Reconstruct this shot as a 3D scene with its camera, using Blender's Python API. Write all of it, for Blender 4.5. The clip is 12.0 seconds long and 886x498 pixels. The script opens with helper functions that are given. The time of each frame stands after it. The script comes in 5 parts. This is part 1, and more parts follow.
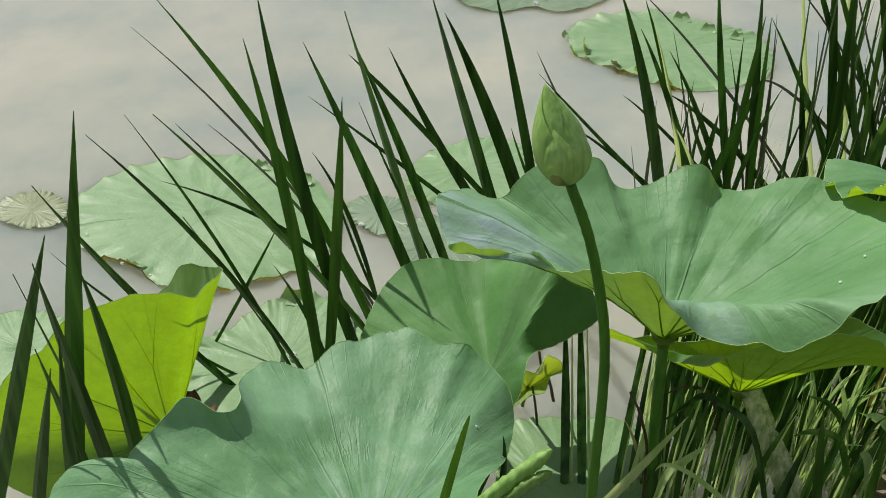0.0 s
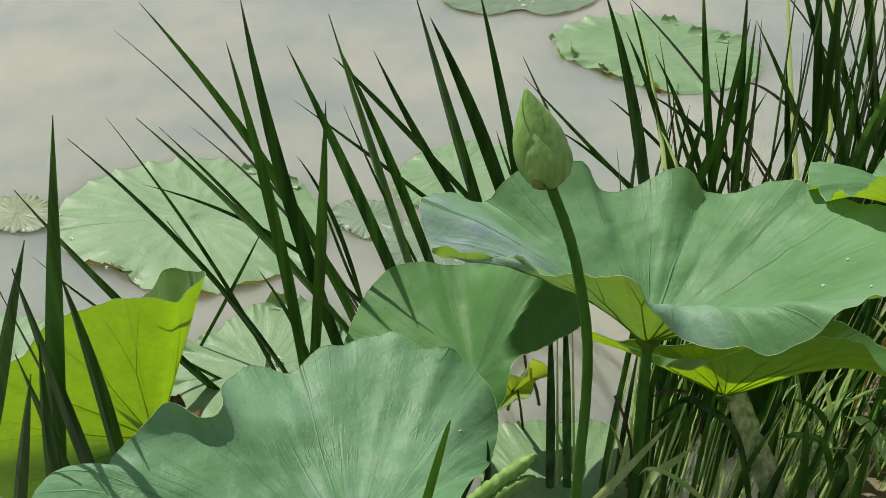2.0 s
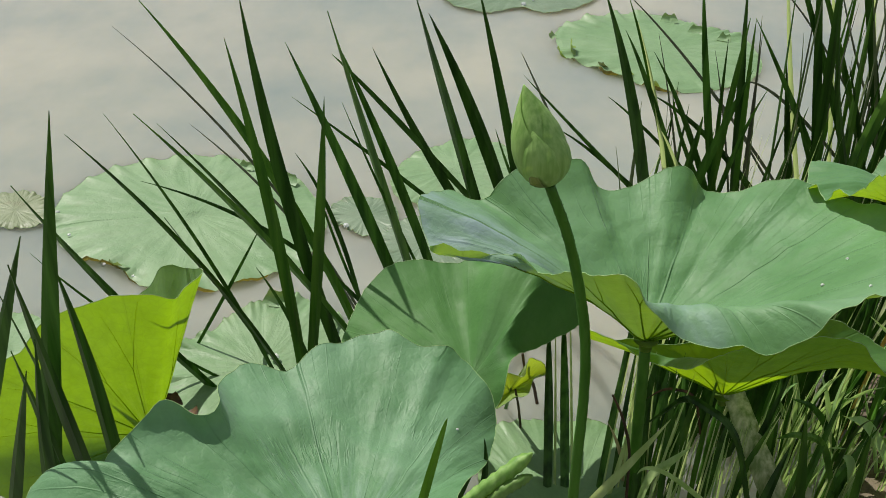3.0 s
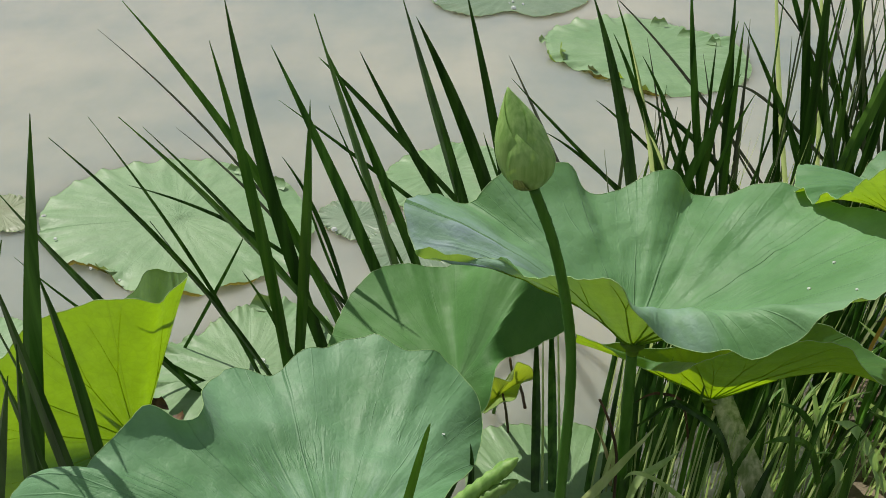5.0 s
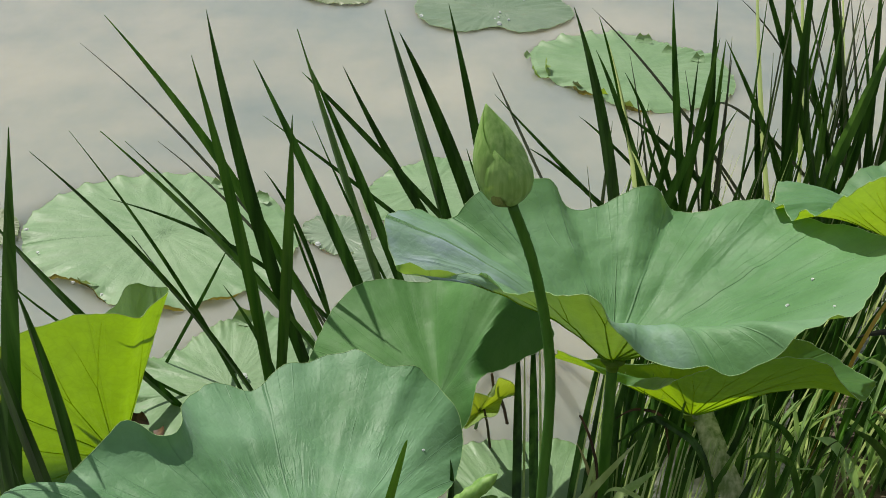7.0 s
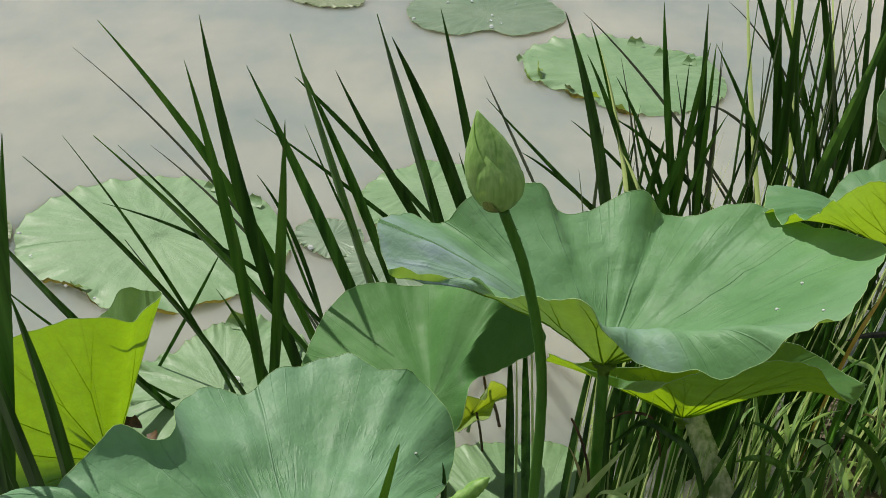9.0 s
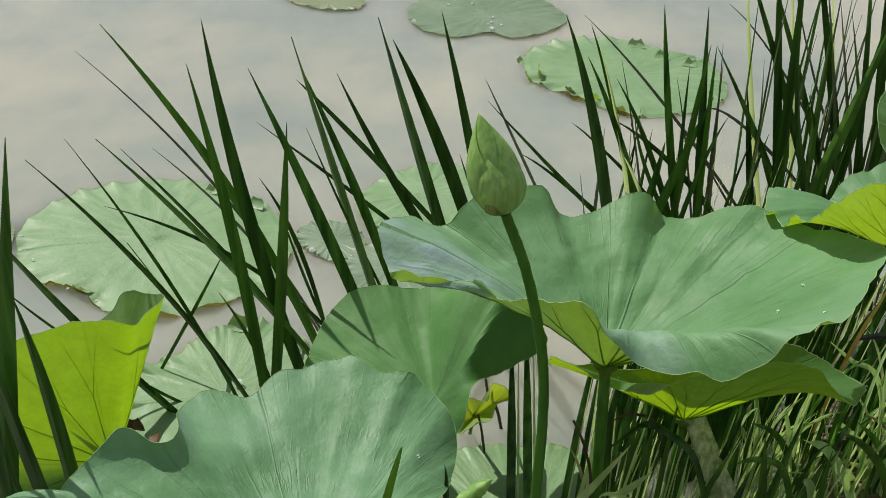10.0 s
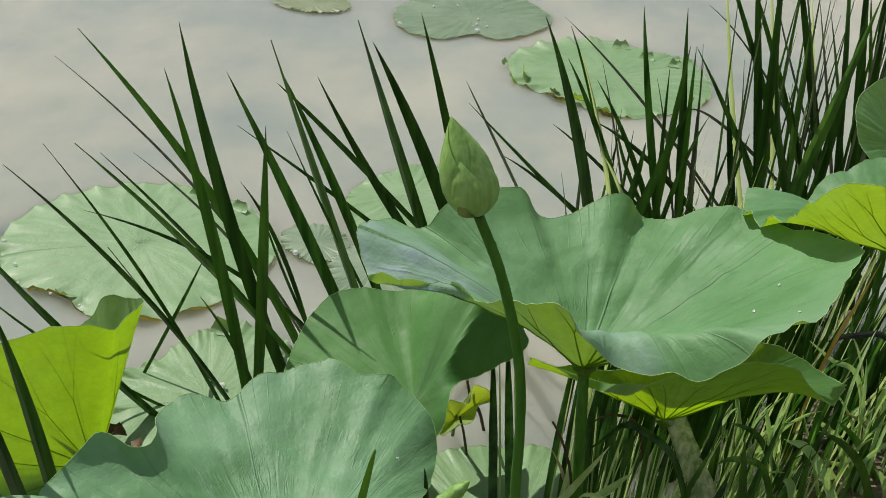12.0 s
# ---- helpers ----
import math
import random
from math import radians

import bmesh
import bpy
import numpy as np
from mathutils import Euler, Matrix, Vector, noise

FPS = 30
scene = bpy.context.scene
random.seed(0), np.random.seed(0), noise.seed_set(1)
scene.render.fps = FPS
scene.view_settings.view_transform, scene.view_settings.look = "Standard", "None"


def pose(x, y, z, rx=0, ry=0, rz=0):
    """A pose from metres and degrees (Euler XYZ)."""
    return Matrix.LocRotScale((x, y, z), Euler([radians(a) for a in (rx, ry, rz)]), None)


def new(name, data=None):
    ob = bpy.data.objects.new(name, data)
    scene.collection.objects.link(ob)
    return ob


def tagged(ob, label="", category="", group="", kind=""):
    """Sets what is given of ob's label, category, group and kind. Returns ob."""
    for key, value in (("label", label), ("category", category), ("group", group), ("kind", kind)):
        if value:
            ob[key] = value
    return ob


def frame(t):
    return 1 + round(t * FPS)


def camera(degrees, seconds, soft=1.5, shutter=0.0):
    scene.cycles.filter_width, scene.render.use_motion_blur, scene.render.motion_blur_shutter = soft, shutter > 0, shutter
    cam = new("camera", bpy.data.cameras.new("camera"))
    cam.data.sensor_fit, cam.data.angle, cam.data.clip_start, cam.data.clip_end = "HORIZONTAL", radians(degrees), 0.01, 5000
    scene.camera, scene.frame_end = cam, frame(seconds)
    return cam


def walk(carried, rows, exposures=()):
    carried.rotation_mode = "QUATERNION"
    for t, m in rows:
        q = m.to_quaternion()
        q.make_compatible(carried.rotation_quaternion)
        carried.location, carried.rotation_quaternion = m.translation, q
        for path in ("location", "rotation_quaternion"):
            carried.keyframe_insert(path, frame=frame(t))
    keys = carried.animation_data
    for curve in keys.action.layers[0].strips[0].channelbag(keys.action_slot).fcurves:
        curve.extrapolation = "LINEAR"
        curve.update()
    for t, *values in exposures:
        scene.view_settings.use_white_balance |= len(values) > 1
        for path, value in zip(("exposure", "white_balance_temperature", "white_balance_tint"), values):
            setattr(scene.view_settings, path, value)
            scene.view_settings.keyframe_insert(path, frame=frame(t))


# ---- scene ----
from mathutils.bvhtree import BVHTree

cam = camera(43.0, 12.0, soft=0.6)
walk(cam, [
    (0, pose(-0.0194, -0.0122, 0.9068, 58.347, 0, 1.397) @ pose(0, 0, 0, 0, 0, -0.801)),
    (0.5, pose(-0.0158, -0.0121, 0.9076, 58.038, 0, 1.456) @ pose(0, 0, 0, 0, 0, -1.065)),
    (1, pose(-0.0138, -0.0113, 0.9075, 58.130, 0, 1.348) @ pose(0, 0, 0, 0, 0, -0.903)),
    (1.5, pose(-0.0127, -0.0101, 0.9069, 58.187, 0, 1.168) @ pose(0, 0, 0, 0, 0, -0.892)),
    (2, pose(-0.0121, -0.0086, 0.9059, 58.479, 0, 0.862) @ pose(0, 0, 0, 0, 0, -0.625)),
    (2.5, pose(-0.0114, -0.0070, 0.9046, 58.428, 0, 0.751) @ pose(0, 0, 0, 0, 0, -0.438)),
    (3, pose(-0.0106, -0.0054, 0.9034, 58.393, 0, 0.838) @ pose(0, 0, 0, 0, 0, -0.391)),
    (5, pose(-0.0041, -0.0007, 0.9000, 58.609, 0, 0.403) @ pose(0, 0, 0, 0, 0, -0.181)),
    (5.5, pose(-0.0020, -0.0002, 0.8998, 58.756, 0, 0.176) @ pose(0, 0, 0, 0, 0, -0.013)),
    (6, pose(0.0000, 0.0000, 0.9000, 59.000, 0, 0.000) @ pose(0, 0, 0, 0, 0, 0.001)),
    (6.5, pose(0.0018, -0.0001, 0.9005, 59.202, 0, -0.016) @ pose(0, 0, 0, 0, 0, 0.167)),
    (7, pose(0.0031, -0.0004, 0.9013, 59.333, 0, -0.293) @ pose(0, 0, 0, 0, 0, 0.352)),
    (9, pose(0.0039, -0.0036, 0.9062, 59.414, 0, -0.705) @ pose(0, 0, 0, 0, 0, 0.507)),
    (9.5, pose(0.0033, -0.0045, 0.9074, 59.410, 0, -0.651) @ pose(0, 0, 0, 0, 0, 0.380)),
    (10, pose(0.0029, -0.0053, 0.9086, 59.486, 0, -0.663) @ pose(0, 0, 0, 0, 0, 0.363)),
    (10.5, pose(0.0033, -0.0059, 0.9094, 59.480, 0, -0.826) @ pose(0, 0, 0, 0, 0, 0.459)),
    (11, pose(0.0051, -0.0062, 0.9099, 59.530, 0, -1.074) @ pose(0, 0, 0, 0, 0, 0.536)),
    (11.5, pose(0.0091, -0.0062, 0.9099, 59.559, 0, -1.163) @ pose(0, 0, 0, 0, 0, 0.415)),
    (12, pose(0.0165, -0.0057, 0.9094, 59.574, 0, -1.113) @ pose(0, 0, 0, 0, 0, 0.219)),
], exposures=[(0, 0.09), (2.5, 0.04), (5, 0.0), (12, 0.01)])

# world, sun, exposure
SUN_DIR = Vector((-0.42, 0.49, 0.76)).normalized()
sun = new("sun", bpy.data.lights.new("sun", "SUN"))
sun.data.energy, sun.data.angle, sun.data.color = 4.75, radians(0.6), (1.0, 0.95, 0.86)
sun.rotation_mode = "QUATERNION"
sun.rotation_quaternion = SUN_DIR.to_track_quat("Z", "Y")
scene.view_settings.exposure = 0.0


def make_world():
    world = bpy.data.worlds.new("world")
    scene.world = world
    world.use_nodes = True
    nt = world.node_tree
    nt.nodes.clear()
    out = nt.nodes.new("ShaderNodeOutputWorld")
    bg = nt.nodes.new("ShaderNodeBackground")
    sky = nt.nodes.new("ShaderNodeTexSky")
    sky.sky_type = "NISHITA"
    sky.sun_disc = False
    sky.sun_elevation = math.asin(SUN_DIR.z)
    sky.sun_rotation = math.atan2(SUN_DIR.x, SUN_DIR.y)
    co = nt.nodes.new("ShaderNodeTexCoord")
    no = nt.nodes.new("ShaderNodeTexNoise")
    no.inputs["Scale"].default_value = 5.0
    no.inputs["Detail"].default_value = 6
    ramp = nt.nodes.new("ShaderNodeValToRGB")
    ramp.color_ramp.elements[0].position = 0.36
    ramp.color_ramp.elements[1].position = 0.62
    mix = nt.nodes.new("ShaderNodeMixRGB")
    mix.inputs[2].default_value = (8.2, 8.3, 8.4, 1)
    li = nt.links.new
    li(co.outputs["Generated"], no.inputs["Vector"])
    li(no.outputs["Fac"], ramp.inputs["Fac"])
    li(ramp.outputs["Color"], mix.inputs[0])
    li(sky.outputs["Color"], mix.inputs[1])
    li(mix.outputs["Color"], bg.inputs["Color"])
    bg.inputs["Strength"].default_value = 0.076
    li(bg.outputs["Background"], out.inputs["Surface"])


make_world()


# ---- materials ----
def node_material(name):
    m = bpy.data.materials.new(name)
    m.use_nodes = True
    nt = m.node_tree
    nt.nodes.clear()
    return m, nt, nt.nodes.new, nt.links.new


def noise_tex(nt, scale, detail=4, coord="Object", rough=0.55, stretch=None):
    co = nt.nodes.new("ShaderNodeTexCoord")
    mp = nt.nodes.new("ShaderNodeMapping")
    if stretch:
        mp.inputs["Scale"].default_value = stretch
    no = nt.nodes.new("ShaderNodeTexNoise")
    no.inputs["Scale"].default_value = scale
    no.inputs["Detail"].default_value = detail
    no.inputs["Roughness"].default_value = rough
    nt.links.new(co.outputs[coord], mp.inputs["Vector"])
    nt.links.new(mp.outputs["Vector"], no.inputs["Vector"])
    return no.outputs["Fac"]


def ramp(nt, fac, stops):
    r = nt.nodes.new("ShaderNodeValToRGB")
    el = r.color_ramp.elements
    while len(el) < len(stops):
        el.new(0.5)
    for e, (p, c) in zip(el, stops):
        e.position, e.color = p, (*c, 1) if len(c) == 3 else c
    nt.links.new(fac, r.inputs["Fac"])
    return r.outputs["Color"]


def mix_rgb(nt, fac, a, b, mode="MIX"):
    n = nt.nodes.new("ShaderNodeMixRGB")
    n.blend_type = mode
    for i, v in enumerate((fac, a, b)):
        if isinstance(v, (int, float)):
            n.inputs[i].default_value = v
        elif isinstance(v, tuple):
            n.inputs[i].default_value = (*v, 1)
        else:
            nt.links.new(v, n.inputs[i])
    return n.outputs["Color"]


def calc(nt, op, a, b=0.0):
    n = nt.nodes.new("ShaderNodeMath")
    n.operation = op
    for i, v in enumerate((a, b)):
        if isinstance(v, (int, float)):
            n.inputs[i].default_value = v
        else:
            nt.links.new(v, n.inputs[i])
    return n.outputs[0]


def lotus_material(name, dark, light, glow, through_part=0.35, rough=0.55, wear=0.0, veins=22, rib=1.0, sheen=0.1, bloom_part=0.7, heart=0.25, net_part=0.12, sky_sheen=(), crumple=0.35, relief=0.75):
    """A waxy lotus blade: bluish bloom with painted sky sheen, sunken veins, puckers and light passing through."""
    m, nt, node, link = node_material(name)
    big = noise_tex(nt, 9, 4)
    fine = noise_tex(nt, 160, 5)
    mid = noise_tex(nt, 42, 5, rough=0.65)
    lump = noise_tex(nt, 22, 3)
    col = ramp(nt, big, [(0.3, dark), (0.7, light)])
    col = mix_rgb(nt, 0.16, col, ramp(nt, fine, [(0.35, (0.74, 0.74, 0.74)), (0.65, (1.22, 1.22, 1.22))]), "MULTIPLY")
    col = mix_rgb(nt, 0.22, col, ramp(nt, mid, [(0.32, (0.76, 0.80, 0.74)), (0.68, (1.2, 1.16, 1.2))]), "MULTIPLY")
    uv = node("ShaderNodeUVMap")
    sep = node("ShaderNodeSeparateXYZ")
    link(uv.outputs["UV"], sep.inputs[0])
    u, r = sep.outputs[0], sep.outputs[1]

    def clamp(v):
        return calc(nt, "MINIMUM", calc(nt, "MAXIMUM", v, 0.0), 1.0)

    def round_noise(scale, along, detail, rough_part=0.6):
        ang = calc(nt, "MULTIPLY", u, 2 * math.pi)
        comb = node("ShaderNodeCombineXYZ")
        link(calc(nt, "COSINE", ang), comb.inputs[0])
        link(calc(nt, "SINE", ang), comb.inputs[1])
        link(calc(nt, "MULTIPLY", r, along), comb.inputs[2])
        n = node("ShaderNodeTexNoise")
        n.inputs["Scale"].default_value = scale
        n.inputs["Detail"].default_value = detail
        n.inputs["Roughness"].default_value = rough_part
        link(comb.outputs[0], n.inputs["Vector"])
        return n.outputs["Fac"]

    # main veins and their forks
    drift = calc(nt, "MULTIPLY", calc(nt, "SUBTRACT", noise_tex(nt, 6, 2), 0.5), 0.014)
    drift = calc(nt, "ADD", drift, calc(nt, "MULTIPLY", calc(nt, "SUBTRACT", round_noise(2.6, 0.0, 1), 0.5), 0.10))
    w = calc(nt, "ABSOLUTE", calc(nt, "SUBTRACT", calc(nt, "FRACT", calc(nt, "MULTIPLY", calc(nt, "ADD", u, drift), float(veins))), 0.5))
    wr = calc(nt, "MULTIPLY", w, r)
    line = calc(nt, "MAXIMUM", calc(nt, "SUBTRACT", 1.0, calc(nt, "MULTIPLY", wr, 46.0)), 0.0)
    soft_line = calc(nt, "MAXIMUM", calc(nt, "SUBTRACT", 1.0, calc(nt, "MULTIPLY", wr, 15.0)), 0.0)
    w2 = calc(nt, "ABSOLUTE", calc(nt, "SUBTRACT", calc(nt, "FRACT", calc(nt, "ADD", calc(nt, "MULTIPLY", calc(nt, "ADD", u, calc(nt, "MULTIPLY", drift, 1.6)), float(veins) * 2.0), 0.25)), 0.5))
    fork = calc(nt, "MAXIMUM", calc(nt, "SUBTRACT", 1.0, calc(nt, "MULTIPLY", calc(nt, "MULTIPLY", w2, r), 36.0)), 0.0)
    fork = calc(nt, "MULTIPLY", fork, calc(nt, "MINIMUM", calc(nt, "MAXIMUM", calc(nt, "SUBTRACT", calc(nt, "MULTIPLY", r, 3.0), 1.5), 0.0), 0.5))
    broken = ramp(nt, noise_tex(nt, 12, 4), [(0.40, (0.06, 0.06, 0.06)), (0.64, (1, 1, 1))])
    line = calc(nt, "MULTIPLY", calc(nt, "MAXIMUM", line, fork), broken)
    # soft folds running outwards, and short puckers near the heart
    crease = round_noise(8, 0.5, 3)
    streak = round_noise(9, 0.45, 3.5)
    pick = round_noise(14, 0.45, 2)
    pucker = calc(nt, "MAXIMUM", calc(nt, "SUBTRACT", 1.0, calc(nt, "MULTIPLY", calc(nt, "ABSOLUTE", calc(nt, "SUBTRACT", pick, 0.5)), 15.0)), 0.0)
    pucker = calc(nt, "MULTIPLY", pucker, ramp(nt, noise_tex(nt, 17, 3), [(0.52, (0, 0, 0)), (0.66, (1, 1, 1))]))
    pucker = calc(nt, "MULTIPLY", pucker, clamp(calc(nt, "SUBTRACT", 1.5, calc(nt, "MULTIPLY", r, 1.7))))
    col = mix_rgb(nt, 0.08, col, ramp(nt, streak, [(0.3, (0.72, 0.74, 0.72)), (0.7, (1.22, 1.2, 1.25))]), "MULTIPLY")
    # bluish wax bloom, with the sky's sheen painted into its colour
    lines = ramp(nt, streak, [(0.44, (0.08, 0.08, 0.08)), (0.62, (1, 1, 1))])
    bloom = calc(nt, "MULTIPLY", ramp(nt, noise_tex(nt, 4.5, 4), [(0.44, (0, 0, 0)), (0.68, (0.5, 0.5, 0.5))]), bloom_part)
    core = calc(nt, "MULTIPLY", calc(nt, "MULTIPLY", lines, clamp(calc(nt, "SUBTRACT", 1.3, calc(nt, "MULTIPLY", r, 2.0)))), heart)
    bloom = calc(nt, "MAXIMUM", bloom, core)
    col = mix_rgb(nt, bloom, col, tuple(l * f for l, f in zip(light, (1.9, 1.3, 2.2))))
    # sky reflection painted as pale blue bands along parts of the rim
    for at, half, amount in sky_sheen:
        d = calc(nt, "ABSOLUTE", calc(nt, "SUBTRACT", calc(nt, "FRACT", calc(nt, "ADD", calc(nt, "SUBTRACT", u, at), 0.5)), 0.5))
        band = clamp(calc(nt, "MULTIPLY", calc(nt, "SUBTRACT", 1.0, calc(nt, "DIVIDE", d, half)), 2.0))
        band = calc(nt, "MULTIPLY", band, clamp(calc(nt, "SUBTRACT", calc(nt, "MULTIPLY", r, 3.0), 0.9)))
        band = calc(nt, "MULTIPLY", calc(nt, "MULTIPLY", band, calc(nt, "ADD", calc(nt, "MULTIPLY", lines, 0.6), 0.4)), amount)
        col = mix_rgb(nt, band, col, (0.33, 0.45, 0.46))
    # fine net between the veins
    vor = node("ShaderNodeTexVoronoi")
    vor.feature = "DISTANCE_TO_EDGE"
    vor.inputs["Scale"].default_value = 85
    co = node("ShaderNodeTexCoord")
    wob = node("ShaderNodeVectorMath")
    wob.operation = "ADD"
    jit = node("ShaderNodeTexNoise")
    jit.inputs["Scale"].default_value = 40
    shr = node("ShaderNodeVectorMath")
    shr.operation = "SCALE"
    shr.inputs["Scale"].default_value = 0.012
    link(co.outputs["Object"], jit.inputs["Vector"])
    link(jit.outputs["Color"], shr.inputs[0])
    link(co.outputs["Object"], wob.inputs[0])
    link(shr.outputs[0], wob.inputs[1])
    link(wob.outputs[0], vor.inputs["Vector"])
    net = calc(nt, "MAXIMUM", calc(nt, "SUBTRACT", 1.0, calc(nt, "MULTIPLY", vor.outputs["Distance"], 8.0)), 0.0)
    col = mix_rgb(nt, calc(nt, "MULTIPLY", line, 0.15 * rib), col, tuple(c * 0.65 for c in dark))
    # crease shade painted into the puckers
    col = mix_rgb(nt, calc(nt, "MULTIPLY", pucker, 0.12 * crumple), col, tuple(c * 0.7 for c in dark))
    col = mix_rgb(nt, calc(nt, "MULTIPLY", net, 0.04), col, tuple(c * 1.25 for c in light))
    if wear:
        spots = noise_tex(nt, 38, 6)
        mask = ramp(nt, spots, [(0.60, (0, 0, 0)), (0.72, (wear, wear, wear))])
        col = mix_rgb(nt, mask, col, (0.16, 0.13, 0.06))
    bsdf = node("ShaderNodeBsdfPrincipled")
    link(col, bsdf.inputs["Base Color"])
    link(ramp(nt, noise_tex(nt, 30, 4), [(0.3, (rough - 0.08,) * 3), (0.7, (rough + 0.12,) * 3)]), bsdf.inputs["Roughness"])
    bsdf.inputs["Specular IOR Level"].default_value = 0.35
    bsdf.inputs["Sheen Weight"].default_value = sheen
    bsdf.inputs["Sheen Tint"].default_value = (0.75, 0.85, 1.0, 1)
    bump = node("ShaderNodeBump")
    bump.inputs["Strength"].default_value = relief
    bump.inputs["Distance"].default_value = 0.0024
    soft = calc(nt, "ADD", calc(nt, "MULTIPLY", calc(nt, "MULTIPLY", crease, clamp(calc(nt, "MULTIPLY", r, 1.1))), 0.7), calc(nt, "ADD", calc(nt, "MULTIPLY", fine, 0.14), calc(nt, "MULTIPLY", mid, 0.5)))
    soft = calc(nt, "ADD", soft, calc(nt, "ADD", calc(nt, "MULTIPLY", big, 1.2), calc(nt, "MULTIPLY", lump, 1.1)))
    cut = calc(nt, "ADD", calc(nt, "MULTIPLY", line, 0.5 * rib), calc(nt, "ADD", calc(nt, "MULTIPLY", pucker, 0.5 * crumple), calc(nt, "MULTIPLY", net, 0.05)))
    link(calc(nt, "SUBTRACT", soft, cut), bump.inputs["Height"])
    link(bump.outputs["Normal"], bsdf.inputs["Normal"])
    tr = node("ShaderNodeBsdfTranslucent")
    gcol = ramp(nt, mid, [(0.3, tuple(c * 0.78 for c in glow)), (0.7, glow)])
    gcol = mix_rgb(nt, calc(nt, "MULTIPLY", soft_line, 0.35), gcol, tuple(c * 0.5 for c in glow))
    gcol = mix_rgb(nt, calc(nt, "MULTIPLY", net, net_part), gcol, tuple(c * 0.5 for c in glow))
    link(gcol, tr.inputs["Color"])
    mx = node("ShaderNodeMixShader")
    mx.inputs[0].default_value = through_part
    out = node("ShaderNodeOutputMaterial")
    link(bsdf.outputs[0], mx.inputs[1])
    link(tr.outputs[0], mx.inputs[2])
    link(mx.outputs[0], out.inputs["Surface"])
    return m


def plant_material(name, dark, light, rough=0.45, glow=None, part=0.22, scale=110, stretch=(1, 1, 0.04), spots=None, vary=0.3, spec=0.3):
    """Stalks, sword blades, grass: streaks along z, each piece a little different."""
    m, nt, node, link = node_material(name)
    col = ramp(nt, noise_tex(nt, scale, 5, stretch=stretch), [(0.36, dark), (0.66, light)])
    info = node("ShaderNodeObjectInfo")
    lo, hi = 1 - vary, 1 + vary
    col = mix_rgb(nt, 1.0, col, ramp(nt, info.outputs["Random"], [(0, (lo, lo, lo * 0.9)), (1, (hi, hi, hi * 0.95))]), "MULTIPLY")
    if spots:
        mask = ramp(nt, noise_tex(nt, 55, 5), [(0.62, (0, 0, 0)), (0.75, (0.8, 0.8, 0.8))])
        col = mix_rgb(nt, mask, col, spots)
    bsdf = node("ShaderNodeBsdfPrincipled")
    link(col, bsdf.inputs["Base Color"])
    bsdf.inputs["Roughness"].default_value = rough
    bsdf.inputs["Specular IOR Level"].default_value = spec
    bump = node("ShaderNodeBump")
    bump.inputs["Strength"].default_value = 0.3
    bump.inputs["Distance"].default_value = 0.001
    link(noise_tex(nt, 260, 3, stretch=(1, 1, 0.08)), bump.inputs["Height"])
    link(bump.outputs["Normal"], bsdf.inputs["Normal"])
    out = node("ShaderNodeOutputMaterial")
    if glow:
        tr = node("ShaderNodeBsdfTranslucent")
        tr.inputs["Color"].default_value = (*glow, 1)
        mx = node("ShaderNodeMixShader")
        mx.inputs[0].default_value = part
        link(bsdf.outputs[0], mx.inputs[1])
        link(tr.outputs[0], mx.inputs[2])
        link(mx.outputs[0], out.inputs["Surface"])
    else:
        link(bsdf.outputs[0], out.inputs["Surface"])
    return m


def water_material():
    m, nt, node, link = node_material("murky_pond_water")
    # turbid tone, with cloud reflections painted in as lighter and darker patches
    drift = calc(nt, "ADD", calc(nt, "MULTIPLY", noise_tex(nt, 1.1, 5), 0.65), calc(nt, "MULTIPLY", noise_tex(nt, 3.2, 6, stretch=(1, 0.55, 1)), 0.35))
    col = ramp(nt, drift, [(0.39, (0.200, 0.236, 0.214)), (0.50, (0.288, 0.298, 0.248)), (0.61, (0.365, 0.354, 0.284))])
    bsdf = node("ShaderNodeBsdfPrincipled")
    link(col, bsdf.inputs["Base Color"])
    bsdf.subsurface_method = "BURLEY"
    bsdf.inputs["Subsurface Weight"].default_value = 0.85
    bsdf.inputs["Subsurface Radius"].default_value = (1.0, 0.9, 0.7)
    bsdf.inputs["Subsurface Scale"].default_value = 0.2
    bsdf.inputs["Roughness"].default_value = 0.06
    bsdf.inputs["IOR"].default_value = 1.333
    bump = node("ShaderNodeBump")
    bump.inputs["Strength"].default_value = 0.06
    bump.inputs["Distance"].default_value = 0.01
    link(noise_tex(nt, 5, 3), bump.inputs["Height"])
    link(bump.outputs["Normal"], bsdf.inputs["Normal"])
    out = node("ShaderNodeOutputMaterial")
    link(bsdf.outputs[0], out.inputs["Surface"])
    return m


